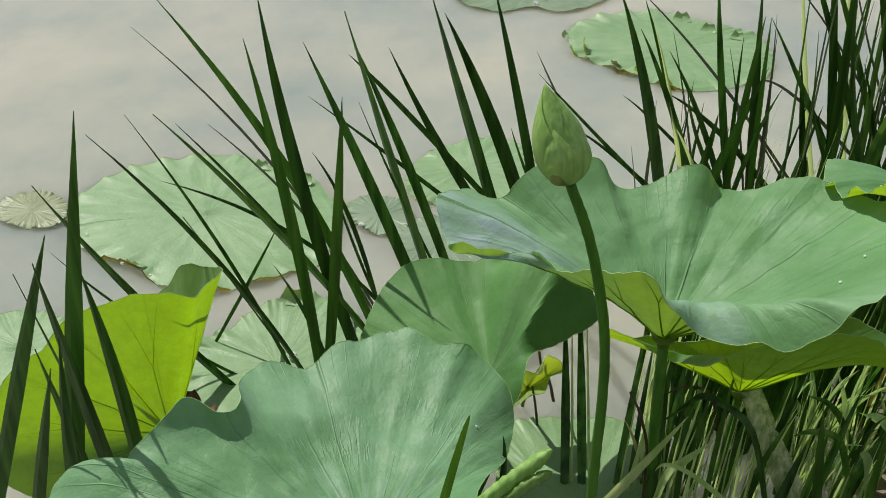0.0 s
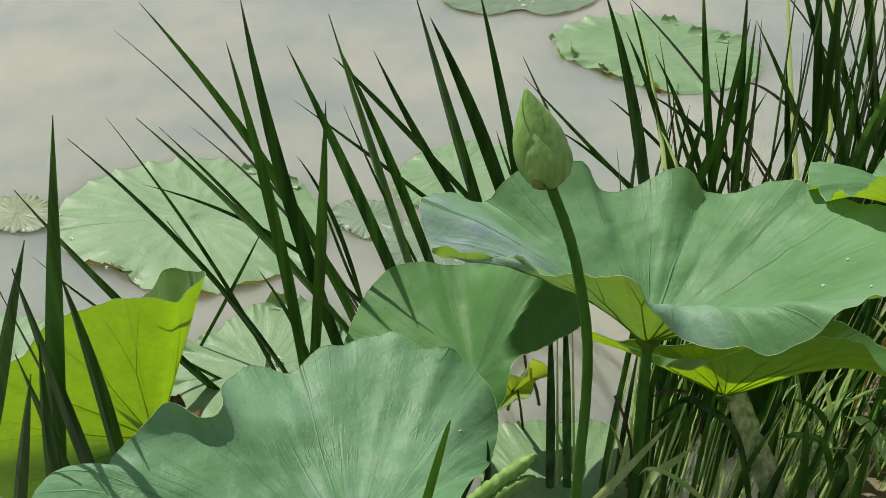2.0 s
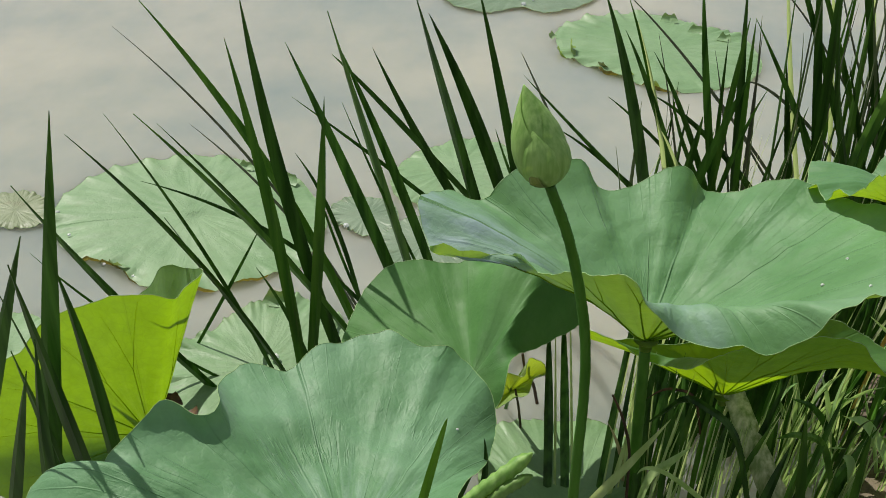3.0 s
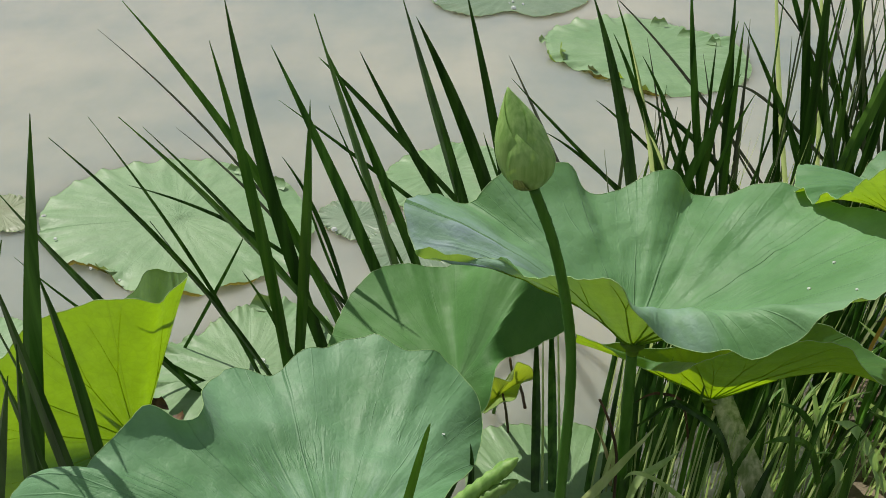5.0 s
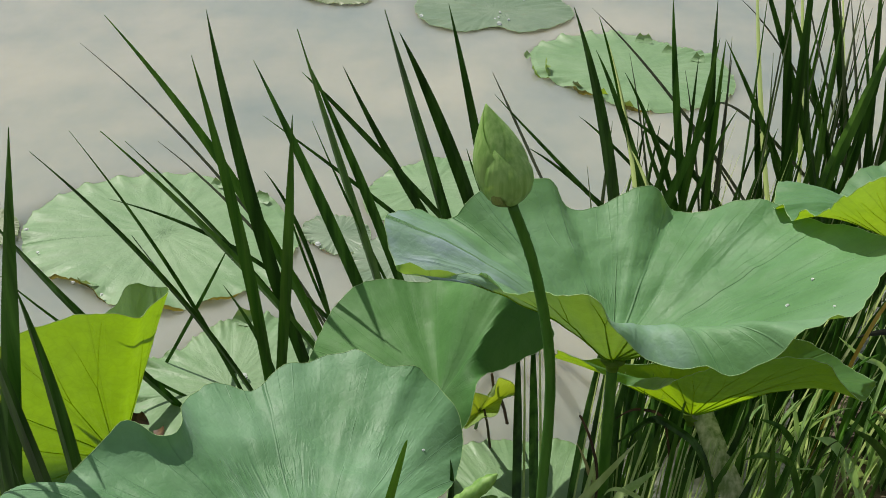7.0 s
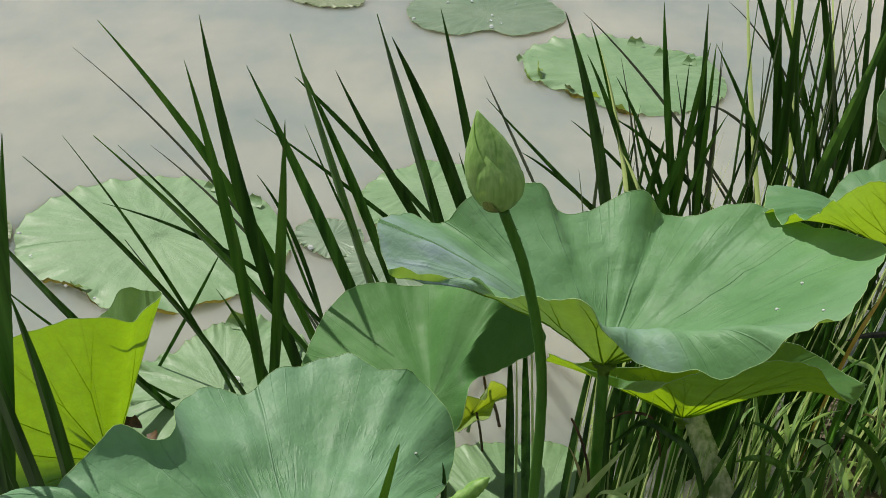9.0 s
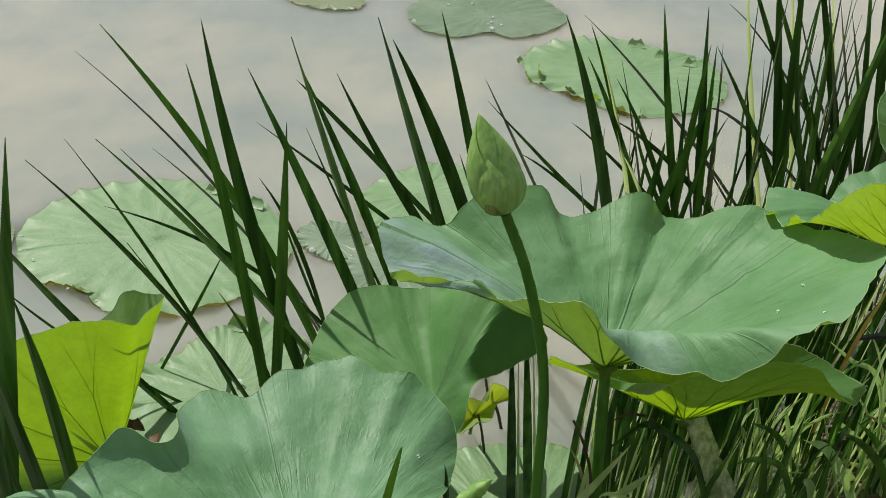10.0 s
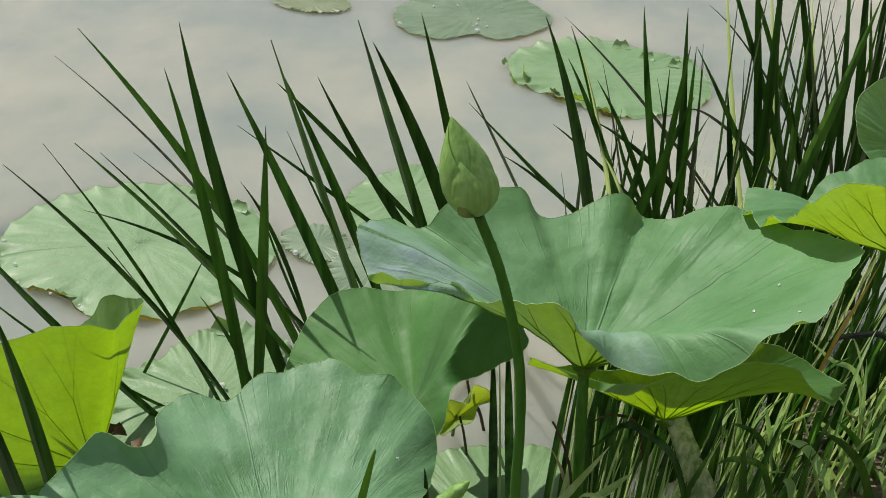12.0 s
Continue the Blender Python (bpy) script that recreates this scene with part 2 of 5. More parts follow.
def mud_material():
    m, nt, node, link = node_material("damp_mud")
    a = noise_tex(nt, 14, 8)
    b = noise_tex(nt, 120, 4)
    col = ramp(nt, a, [(0.3, (0.06, 0.048, 0.03)), (0.7, (0.17, 0.135, 0.085))])
    col = mix_rgb(nt, 0.5, col, ramp(nt, b, [(0.3, (0.6, 0.6, 0.6)), (0.7, (1.3, 1.25, 1.2))]), "MULTIPLY")
    bsdf = node("ShaderNodeBsdfPrincipled")
    link(col, bsdf.inputs["Base Color"])
    bsdf.inputs["Roughness"].default_value = 0.75
    bump = node("ShaderNodeBump")
    bump.inputs["Distance"].default_value = 0.01
    link(calc(nt, "ADD", a, calc(nt, "MULTIPLY", b, 0.3)), bump.inputs["Height"])
    link(bump.outputs["Normal"], bsdf.inputs["Normal"])
    out = node("ShaderNodeOutputMaterial")
    link(bsdf.outputs[0], out.inputs["Surface"])
    return m


def droplet_material():
    m, nt, node, link = node_material("water_drop")
    bsdf = node("ShaderNodeBsdfPrincipled")
    bsdf.inputs["Base Color"].default_value = (1, 1, 1, 1)
    bsdf.inputs["Roughness"].default_value = 0.02
    bsdf.inputs["IOR"].default_value = 1.333
    bsdf.inputs["Transmission Weight"].default_value = 0.65
    out = node("ShaderNodeOutputMaterial")
    link(bsdf.outputs[0], out.inputs["Surface"])
    return m


M_LEAF = lotus_material("lotus_blade", (0.090, 0.240, 0.077), (0.152, 0.338, 0.138), (0.235, 0.385, 0.003), 0.34, heart=0.15, sky_sheen=((0.962, 0.075, 1.0), (0.705, 0.04, 0.45), (0.83, 0.03, 0.3)))
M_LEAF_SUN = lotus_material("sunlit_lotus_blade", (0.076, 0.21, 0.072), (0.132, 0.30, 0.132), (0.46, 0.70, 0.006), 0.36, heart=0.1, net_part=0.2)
# lit copy of the blade: sun through the thin margin raised in colour
M_LEAF_EDGE = lotus_material("sunlit_curled_edge", (0.11, 0.25, 0.06), (0.18, 0.34, 0.11), (0.38, 0.56, 0.05), 0.42, sheen=0.0, bloom_part=0.2, heart=0.0)
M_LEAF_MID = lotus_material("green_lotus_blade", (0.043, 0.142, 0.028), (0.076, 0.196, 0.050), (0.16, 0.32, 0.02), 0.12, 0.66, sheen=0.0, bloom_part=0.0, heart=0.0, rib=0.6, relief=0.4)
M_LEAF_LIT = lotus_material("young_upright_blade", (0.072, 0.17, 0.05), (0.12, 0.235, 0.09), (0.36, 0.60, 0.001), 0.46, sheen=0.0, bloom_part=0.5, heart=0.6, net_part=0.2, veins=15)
M_LEAF_OLD = lotus_material("mature_lotus_blade", (0.069, 0.184, 0.066), (0.122, 0.266, 0.124), (0.18, 0.34, 0.02), 0.14, rib=1.0, bloom_part=0.45, heart=0.6, crumple=1.0)
M_LEAF_LOW = lotus_material("sheltered_lotus_blade", (0.062, 0.165, 0.045), (0.10, 0.225, 0.075), (0.42, 0.66, 0.002), 0.45, sheen=0.0, bloom_part=0.3, heart=0.1, net_part=0.2, veins=15)
M_PAD = lotus_material("floating_blade", (0.165, 0.295, 0.132), (0.222, 0.355, 0.175), (0.40, 0.48, 0.02), 0.2, 0.5, wear=0.15, rib=0.28, bloom_part=0.2, heart=0.05, sheen=0.05)
M_PAD_GREY = lotus_material("floating_blade_grey", (0.125, 0.20, 0.115), (0.18, 0.26, 0.155), (0.3, 0.35, 0.05), 0.15, 0.45, wear=0.25, rib=0.3, bloom_part=0.2, heart=0.05, sheen=0.05)
M_PAD_OLD = lotus_material("floating_blade_old", (0.14, 0.19, 0.085), (0.21, 0.25, 0.13), (0.3, 0.3, 0.05), 0.15, 0.45, wear=0.5, rib=0.4, bloom_part=0.0, heart=0.0)
M_YOUNG = lotus_material("young_blade", (0.20, 0.32, 0.08), (0.28, 0.42, 0.12), (0.5, 0.65, 0.02), 0.4, 0.4)
M_RIM = plant_material("leaf_edge", (0.20, 0.34, 0.13), (0.30, 0.43, 0.20), 0.5, vary=0.1)
M_ROLL = plant_material("rolled_young_leaf", (0.14, 0.30, 0.06), (0.27, 0.44, 0.13), 0.5, glow=(0.4, 0.56, 0.05), part=0.25, scale=170, stretch=(1, 1, 0.3))
M_LIP = plant_material("olive_curled_edge", (0.10, 0.085, 0.02), (0.21, 0.19, 0.05), 0.5, glow=(0.3, 0.24, 0.03), part=0.3, vary=0.1)
M_BROWN = plant_material("withered_brown", (0.030, 0.017, 0.008), (0.10, 0.055, 0.026), 0.6, spots=(0.16, 0.10, 0.05))
M_SOOT = plant_material("blackened_leaf", (0.006, 0.007, 0.005), (0.018, 0.020, 0.013), 0.55)
M_STRAW = plant_material("golden_straw", (0.58, 0.37, 0.07), (0.78, 0.55, 0.15), 0.45)
M_VEIN = plant_material("leaf_vein", (0.12, 0.22, 0.03), (0.19, 0.30, 0.05), 0.5, glow=(0.36, 0.52, 0.02), part=0.62, vary=0.1)
M_STALK = plant_material("lotus_stalk", (0.038, 0.125, 0.008), (0.08, 0.21, 0.022), 0.5, glow=(0.12, 0.3, 0.01), part=0.25, vary=0.1)
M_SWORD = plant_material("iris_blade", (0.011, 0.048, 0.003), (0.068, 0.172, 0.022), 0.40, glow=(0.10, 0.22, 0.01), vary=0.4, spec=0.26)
M_TIP = plant_material("fresh_blade_tip", (0.07, 0.18, 0.012), (0.13, 0.29, 0.03), 0.4, glow=(0.24, 0.44, 0.03), part=0.35)
M_PALE_REED = plant_material("pale_reed", (0.12, 0.16, 0.075), (0.22, 0.27, 0.14), 0.5, glow=(0.25, 0.32, 0.12), part=0.25)
M_SWORD_MID = plant_material("iris_blade_fresh", (0.025, 0.085, 0.006), (0.11, 0.235, 0.03), 0.4, glow=(0.16, 0.34, 0.02), part=0.3, vary=0.3)
# lit copy of the iris blade: sun glare put into a pale base
M_SWORD_LIT = plant_material("iris_blade_lit", (0.24, 0.32, 0.14), (0.54, 0.61, 0.38), 0.22, glow=(0.60, 0.74, 0.26), part=0.48, spec=0.6)
M_REED = plant_material("thin_reed", (0.09, 0.10, 0.065), (0.18, 0.185, 0.13), 0.5)
M_DRY = plant_material("dry_blade", (0.26, 0.21, 0.09), (0.44, 0.38, 0.19), 0.6)
M_SHEATH = plant_material("grey_sheath", (0.13, 0.20, 0.06), (0.52, 0.53, 0.34), 0.5, scale=170, glow=(0.4, 0.44, 0.22), part=0.3, stretch=(1, 1, 0.06))
# both grasses are paled so that sunlight is part of their colour
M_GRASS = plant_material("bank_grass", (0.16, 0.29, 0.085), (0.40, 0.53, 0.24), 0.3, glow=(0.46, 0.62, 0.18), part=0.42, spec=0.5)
M_GRASS_BROAD = plant_material("broad_bank_grass", (0.17, 0.32, 0.12), (0.36, 0.52, 0.25), 0.35, glow=(0.42, 0.62, 0.16), part=0.4, spec=0.5)
M_BUD = plant_material("bud_petal", (0.20, 0.385, 0.088), (0.345, 0.545, 0.17), 0.42, glow=(0.42, 0.60, 0.08), part=0.22, scale=260, stretch=(1, 1, 0.02), vary=0.12)
M_SEPAL = plant_material("bud_sepal", (0.09, 0.135, 0.025), (0.17, 0.22, 0.05), 0.5, spots=(0.16, 0.09, 0.04), vary=0.05)
M_WATER, M_MUD, M_DROP = water_material(), mud_material(), droplet_material()


# ---- builders ----
def finish(name, verts, faces, material, parent=None, label="", smooth=True, uvs=None):
    me = bpy.data.meshes.new(name)
    me.from_pydata([tuple(v) for v in verts], [], faces)
    if smooth:
        me.polygons.foreach_set("use_smooth", [True] * len(me.polygons))
    if uvs is not None:
        layer = me.uv_layers.new(name="UVMap")
        idx = np.empty(len(me.loops), dtype=np.int32)
        me.loops.foreach_get("vertex_index", idx)
        layer.data.foreach_set("uv", np.asarray(uvs, dtype=np.float32)[idx].ravel())
    me.materials.append(material)
    me.update()
    ob = new(name, me)
    if parent:
        ob.parent = parent
    if label:
        tagged(ob, label)
    return ob


def thing(name, label, category, group="", kind="", at=(0, 0, 0)):
    e = new(name)
    e.empty_display_size = 0.02
    return tagged(e, label, category, group, kind)


def ring_curve(knots, n):
    """A closed smooth curve through knots, evenly sampled by length."""
    k = np.asarray(knots, dtype=float)
    m = len(k)
    pts = []
    for i in range(m):
        a, b, c, d = k[i - 1], k[i], k[(i + 1) % m], k[(i + 2) % m]
        for t in np.linspace(0, 1, 24, endpoint=False):
            pts.append(0.5 * (2 * b + (c - a) * t + (2 * a - 5 * b + 4 * c - d) * t * t + (3 * b - a - 3 * c + d) * t ** 3))
    pts = np.array(pts)
    seg = np.linalg.norm((np.roll(pts, -1, 0) - pts)[:, :3], axis=1)
    s = np.concatenate([[0], np.cumsum(seg)])
    full = np.vstack([pts, pts[:1]])
    q = np.linspace(0, s[-1], n, endpoint=False)
    return np.stack([np.interp(q, s, full[:, i]) for i in range(k.shape[1])], 1)


def tube(name, pts, radii, material, parent=None, label="", sides=8, rough=0.0, closed=False, seed=0):
    pts = np.asarray(pts, dtype=float)
    n = len(pts)
    radii = np.broadcast_to(np.asarray(radii, dtype=float), (n,))
    rng = random.Random(seed)
    verts, faces = [], []
    up = Vector((0.13, 0.31, 0.94))
    for i in range(n):
        a = pts[(i - 1) % n] if (closed or i > 0) else pts[i]
        b = pts[(i + 1) % n] if (closed or i < n - 1) else pts[i]
        d = Vector(b - a)
        d = d.normalized() if d.length > 1e-9 else Vector((0, 0, 1))
        side = d.cross(up if abs(d.dot(up)) < 0.97 else Vector((1, 0, 0))).normalized()
        top = side.cross(d).normalized()
        for j in range(sides):
            ang = 2 * math.pi * j / sides
            r = radii[i] * (1 + rough * rng.uniform(-1, 1))
            verts.append(Vector(pts[i]) + side * math.cos(ang) * r + top * math.sin(ang) * r)
    last = n if closed else n - 1
    for i in range(last):
        for j in range(sides):
            a, b = i * sides + j, i * sides + (j + 1) % sides
            c, d = ((i + 1) % n) * sides + (j + 1) % sides, ((i + 1) % n) * sides + j
            faces.append((a, b, c, d))
    if not closed:
        faces.append(tuple(range(sides - 1, -1, -1)))
        faces.append(tuple((n - 1) * sides + j for j in range(sides)))
    return finish(name, verts, faces, material, parent, label)


def bezier(ctrl, n):
    ctrl = [np.asarray(c, dtype=float) for c in ctrl]
    out = []
    for t in np.linspace(0, 1, n):
        p = list(ctrl)
        while len(p) > 1:
            p = [p[i] * (1 - t) + p[i + 1] * t for i in range(len(p) - 1)]
        out.append(p[0])
    return np.array(out)


def spline(knots, n):
    """An open smooth curve through its knots."""
    k = np.asarray(knots, dtype=float)
    k = np.vstack([2 * k[0] - k[1], k, 2 * k[-1] - k[-2]])
    out = []
    m = len(k) - 3
    for q in np.linspace(0, m - 1e-6, n):
        i = int(q)
        t = q - i
        a, b, c, d = k[i:i + 4]
        out.append(0.5 * (2 * b + (c - a) * t + (2 * a - 5 * b + 4 * c - d) * t * t + (3 * b - a - 3 * c + d) * t ** 3))
    return np.array(out)


def lotus_leaf(label, centre, rim, foot=None, material=None, power=1.25, ripple=0.004, crinkle=0.003, veins=22, seed=1,
               stalk=0.006, group="lotus leaves", name="lotus_leaf", nu=224, nr=40, floating=False, bend=None, category="lotus leaf", pucker=0.0, fold=0.005, even=0.0, lips=(), vein_size=1.0, dimple=0.002):
    """A round lotus leaf: rim given as (degrees, reach, height) round the stalk's top, blade swept from there."""
    material = material or M_LEAF
    ob = thing(name, label, category, group)
    rng = random.Random(seed)
    c = np.array(centre, dtype=float)
    knots = [(k[1] * math.cos(radians(k[0])), k[1] * math.sin(radians(k[0])), k[2], k[3] if len(k) > 3 else power, k[4] if len(k) > 4 else 0.0) for k in rim]
    edge = ring_curve(knots, nu)
    even_out = np.roll(np.exp(-0.5 * ((np.arange(nu) - nu // 2) / 0.9) ** 2), -(nu // 2))
    edge = np.stack([np.real(np.fft.ifft(np.fft.fft(edge[:, q]) * np.fft.fft(even_out / even_out.sum()))) for q in range(5)], 1)
    k = np.exp(-0.5 * ((np.arange(nu) - nu // 2) / (nu * 0.035)) ** 2)
    k = np.roll(k / k.sum(), -(nu // 2))
    soft_edge = np.stack([np.real(np.fft.ifft(np.fft.fft(edge[:, q]) * np.fft.fft(k))) for q in range(5)], 1)
    off = Vector((seed * 7.3, seed * 3.1, seed * 1.7))
    phase = rng.uniform(0, 6.28)
    grid = np.stack([edge[:, 0], edge[:, 1], np.ones(nu)], 1)
    plane = np.linalg.lstsq(grid, edge[:, 2], rcond=None)[0]
    size = float(np.mean(np.linalg.norm(edge[:, :2], axis=1))) / 0.2

    def surface(i, r):
        e = edge[i]
        u = i / nu
        s = soft_edge[i]
        d = (e - s) * r ** 3
        p = np.array([s[0] * r + d[0], s[1] * r + d[1], s[2] * r ** max(0.3, s[3]) + d[2] + s[4] * math.sin(math.pi * r ** 1.5)])
        if even:
            flat = plane[0] * e[0] + plane[1] * e[1]
            p[2] = flat * r + plane[2] * r ** 1.3 + (e[2] - flat - plane[2]) * r ** max(even, e[3]) + e[4] * math.sin(math.pi * r ** 1.5)
        q = Vector(p) * 9 + off
        p[2] += ripple * r * noise.noise(q) + 0.4 * ripple * r * noise.noise(q * 3.1)
        if dimple and not floating:
            p[2] += dimple * math.sin(math.pi * r) * (noise.noise(q * 1.5 + off) + 0.5 * (1 - 2 * abs(noise.noise(q * 2.6))) + 0.35 * noise.noise(q * 5.2))
        p[2] += 0.0006 * size * r * math.cos(2 * math.pi * veins * u) * min(1, 2.2 * (1 - r) + 0.35)
        sp = Vector((math.cos(2 * math.pi * u), math.sin(2 * math.pi * u), 0.15 * r)) * 2.6 + off
        p[2] += fold * r ** 1.4 * (noise.noise(sp) + 0.6 * noise.noise(sp * 2.2) + 0.35 * (1 - 2 * abs(noise.noise(sp * 4.3))) * min(1, 2.5 * (1 - r) + 0.4))
        fr = max(0.0, (r - 0.72) / 0.28)
        w = Vector((math.cos(2 * math.pi * u), math.sin(2 * math.pi * u), 0.3)) * 5 + off
        wob = noise.noise(w) + 0.7 * noise.noise(w * 2.3) + 0.5 * noise.noise(w * 5)
        p[2] += crinkle * fr ** 1.5 * wob
        out = 1 + 0.012 * fr * noise.noise(w * 3 + off)
        p[0] *= out
        p[1] *= out
        if pucker:
            p[2] -= size * pucker * fr ** 2 * (0.5 + 0.5 * math.sin(2 * math.pi * u * veins + phase + 2 * noise.noise(w)))
        if floating:
            p[2] = max(p[2], 0.0035 - c[2]) if r < 0.97 else max(p[2], 0.001 - c[2])
        return p + c

    verts, uvs, faces = [tuple(c)], [(0.5, 0.0)], []
    for j in range(1, nr + 1):
        r = (j / nr) ** 0.85
        for i in range(nu):
            verts.append(tuple(surface(i, r)))
            uvs.append((i / nu, r))
    for i in range(nu):
        faces.append((0, 1 + i, 1 + (i + 1) % nu))
    for j in range(nr - 1):
        for i in range(nu):
            a, b = 1 + j * nu + i, 1 + j * nu + (i + 1) % nu
            faces.append((a, a + nu, b + nu, b))
    blade_ob = finish("leaf_blade", verts, faces, material, ob, uvs=uvs)
    tube("leaf_edge", [surface(i, 1.0) for i in range(nu)], 0.00034, M_RIM, ob, sides=5, closed=True)
    if not floating:
        area = sum(edge[q][0] * edge[(q + 1) % nu][1] - edge[(q + 1) % nu][0] * edge[q][1] for q in range(nu))
        way_up = 1.0 if area > 0 else -1.0
        for k in range(veins):
            i = (k + 0.5) / veins * nu + rng.uniform(-1.5, 1.5)
            fork = rng.uniform(0.45, 0.7)
            sway = rng.uniform(-2.0, 2.0)

            def on(r, shift, rad):
                q = (i + shift + sway * r * r) % nu
                a = int(q)
                p = surface(a, r) * (1 - q + a) + surface((a + 1) % nu, r) * (q - a)
                nrm = np.cross(surface(a, min(1, r + 0.03)) - surface(a, r - 0.03), surface((a + 2) % nu, r) - surface(a - 2, r))
                return p - nrm / (np.linalg.norm(nrm) + 1e-12) * way_up * (rad + 0.0002)

            rs, rads = np.linspace(0.03, fork, 20), vein_size * np.linspace(0.0009, 0.0004, 20)
            tube("vein", [on(r, 0, q) for r, q in zip(rs, rads)], rads, M_VEIN, ob, sides=6)
            for way in (-1, 1):
                reach = rng.uniform(0.86, 0.97)
                rs, rads = np.linspace(fork, reach, 16), vein_size * np.linspace(0.0004, 0.0001, 16)
                tube("vein", [on(r, way * nu / veins * 0.3 * ((r - fork) / (1 - fork)) ** 0.8, q) for r, q in zip(rs, rads)], rads, M_VEIN, ob, sides=5)
    ring = np.array([surface(i, 1.0) for i in range(nu)]) if lips else None
    for (px, py), length, height, lip_mat in lips:
        seg = np.linalg.norm(np.roll(ring, -1, 0) - ring, axis=1)
        mid_i = int(np.argmin(np.hypot(ring[:, 0] - px, ring[:, 1] - py)))
        half = max(4, int(length / 2 / seg[mid_i]))
        verts, faces, uvs = [], [], []
        for q in range(-half, half + 1):
            i = (mid_i + q) % nu
            part = (q + half) / (2 * half)
            h = 0.62 * height * max(0.0, math.sin(math.pi * part)) ** 0.6 * (1 + 0.35 * noise.noise(Vector((q * 0.45, seed, height * 90))))
            out = ring[i] - surface(i, 0.93)
            out /= np.linalg.norm(out) + 1e-9
            for v in range(7):
                th = v / 6 * 2.1
                verts.append(ring[i] + out * h * math.sin(th) + np.array([0, 0, h * (1 - math.cos(th))]))
                uvs.append((i / nu, 0.93))
        for q in range(2 * half):
            for v in range(6):
                k = q * 7 + v
                faces.append((k, k + 1, k + 8, k + 7))
        finish("curled_lip", verts, faces, lip_mat or material, ob, uvs=uvs)
    if foot is not None:
        mid = [] if bend is None else [np.array(bend)]
        line = spline([np.array(foot)] + mid + [c - np.array([0, 0, 0.002])], 48)
        tube("leaf_stalk", line, np.linspace(stalk * 1.15, stalk * 0.9, 48), M_STALK, ob, sides=12, rough=0.05, seed=seed)
        hub = [c + np.array([0, 0, z]) for z in (-0.012, -0.007, -0.003, -0.001)]
        tube("stalk_collar", hub, [stalk * 0.95, stalk * 1.1, stalk * 1.5, stalk * 2.0], M_VEIN, ob, sides=12)
    return ob


def blade(plant, root, ctrl, tip, width, material=None, turn=None, label="", name="blade", knots=None, up=0.25):
    """One sword-shaped blade with a raised midrib, from root to tip."""
    material = material or M_SWORD
    n = 26 if width > 0.005 else 18
    pts = bezier((root, ctrl, tip), n) if knots is None else spline(knots, n)
    verts, faces = [], []
    rng = random.Random(int(abs(root[0] * 9173 + tip[0] * 7919 + tip[2] * 5237) * 1000))
    twist = rng.uniform(-22, 22)
    if turn is None:
        turn = rng.uniform(-52, 14)
        width /= max(0.6, math.cos(radians(turn + 0.4 * twist)))
    rib = rng.uniform(-0.35, 0.35)
    thin = material in (M_GRASS, M_GRASS_BROAD, M_SWORD_LIT)
    section = ((-1, 0.30), (-0.5, 0.10), (0, 0), (0.5, 0.10), (1, 0.30))
    for i in range(n):
        t = i / (n - 1)
        d = Vector(pts[min(i + 1, n - 1)] - pts[max(i - 1, 0)]).normalized()
        ang = radians(turn + twist * t)
        face = Vector((math.sin(ang), -math.cos(ang), up))
        side = d.cross(face).normalized()
        nrm = side.cross(d).normalized()
        w = width * 0.5 * (0.82 + 0.18 * min(1, t * 3)) * (1 if t < 0.5 else max(0.0, 1 - ((t - 0.5) / 0.5) ** 1.7)) + 0.0002
        th = min(0.0024, width * 0.17) * (1 - 0.8 * t) + 0.0002
        p = Vector(pts[i])
        for a, b in section if thin else ((-1, 0), (rib, 1), (1, 0), (rib, -1)):
            verts.append(p + side * w * a + nrm * (w * b if thin else th * b))
    if thin:
        for i in range(n - 1):
            for j in range(4):
                a = i * 5 + j
                faces.append((a, a + 1, a + 6, a + 5))
        return finish(name, verts, faces, material, plant, label)
    for i in range(n - 1):
        for j in range(4):
            a, b = i * 4 + j, i * 4 + (j + 1) % 4
            faces.append((a, b, b + 4, a + 4))
    faces.append((3, 2, 1, 0))
    return finish(name, verts, faces, material, plant, label, smooth=False)


def drop(at, r, label="clear water drop resting on a leaf"):
    verts, faces = [], []
    for j in range(1, 6):
        a = math.pi * j / 6
        for i in range(10):
            b = 2 * math.pi * i / 10
            verts.append((at[0] + r * math.sin(a) * math.cos(b), at[1] + r * math.sin(a) * math.sin(b), at[2] + 0.7 * r * math.cos(a)))
    for j in range(4):
        for i in range(10):
            faces.append((j * 10 + i, j * 10 + 10 + i, j * 10 + 10 + (i + 1) % 10, j * 10 + (i + 1) % 10))
    faces += [tuple(range(10)), tuple(range(49, 39, -1))]
    return tagged(finish("water_drop", verts, faces, M_DROP), label, "water drop", "water drops")


# ---- setting ----
def make_water():
    ob = finish("water", [(-300, -60, 0), (300, -60, 0), (300, 600, 0), (-300, 600, 0)], [(0, 1, 2, 3)], M_WATER, smooth=False)
    tagged(ob, "calm murky beige-grey pond water reflecting a pale sky", "water", kind="structure")


def bank_height(x, y):
    near = max(-0.05, min(0.16, 0.3 * (0.30 - y)))
    side = max(-0.05, min(0.06, 0.25 * (x - 0.42 - 0.2 * (y - 0.95))))
    return max(near, side if y < 1.15 else side - (y - 1.15) * 0.6)


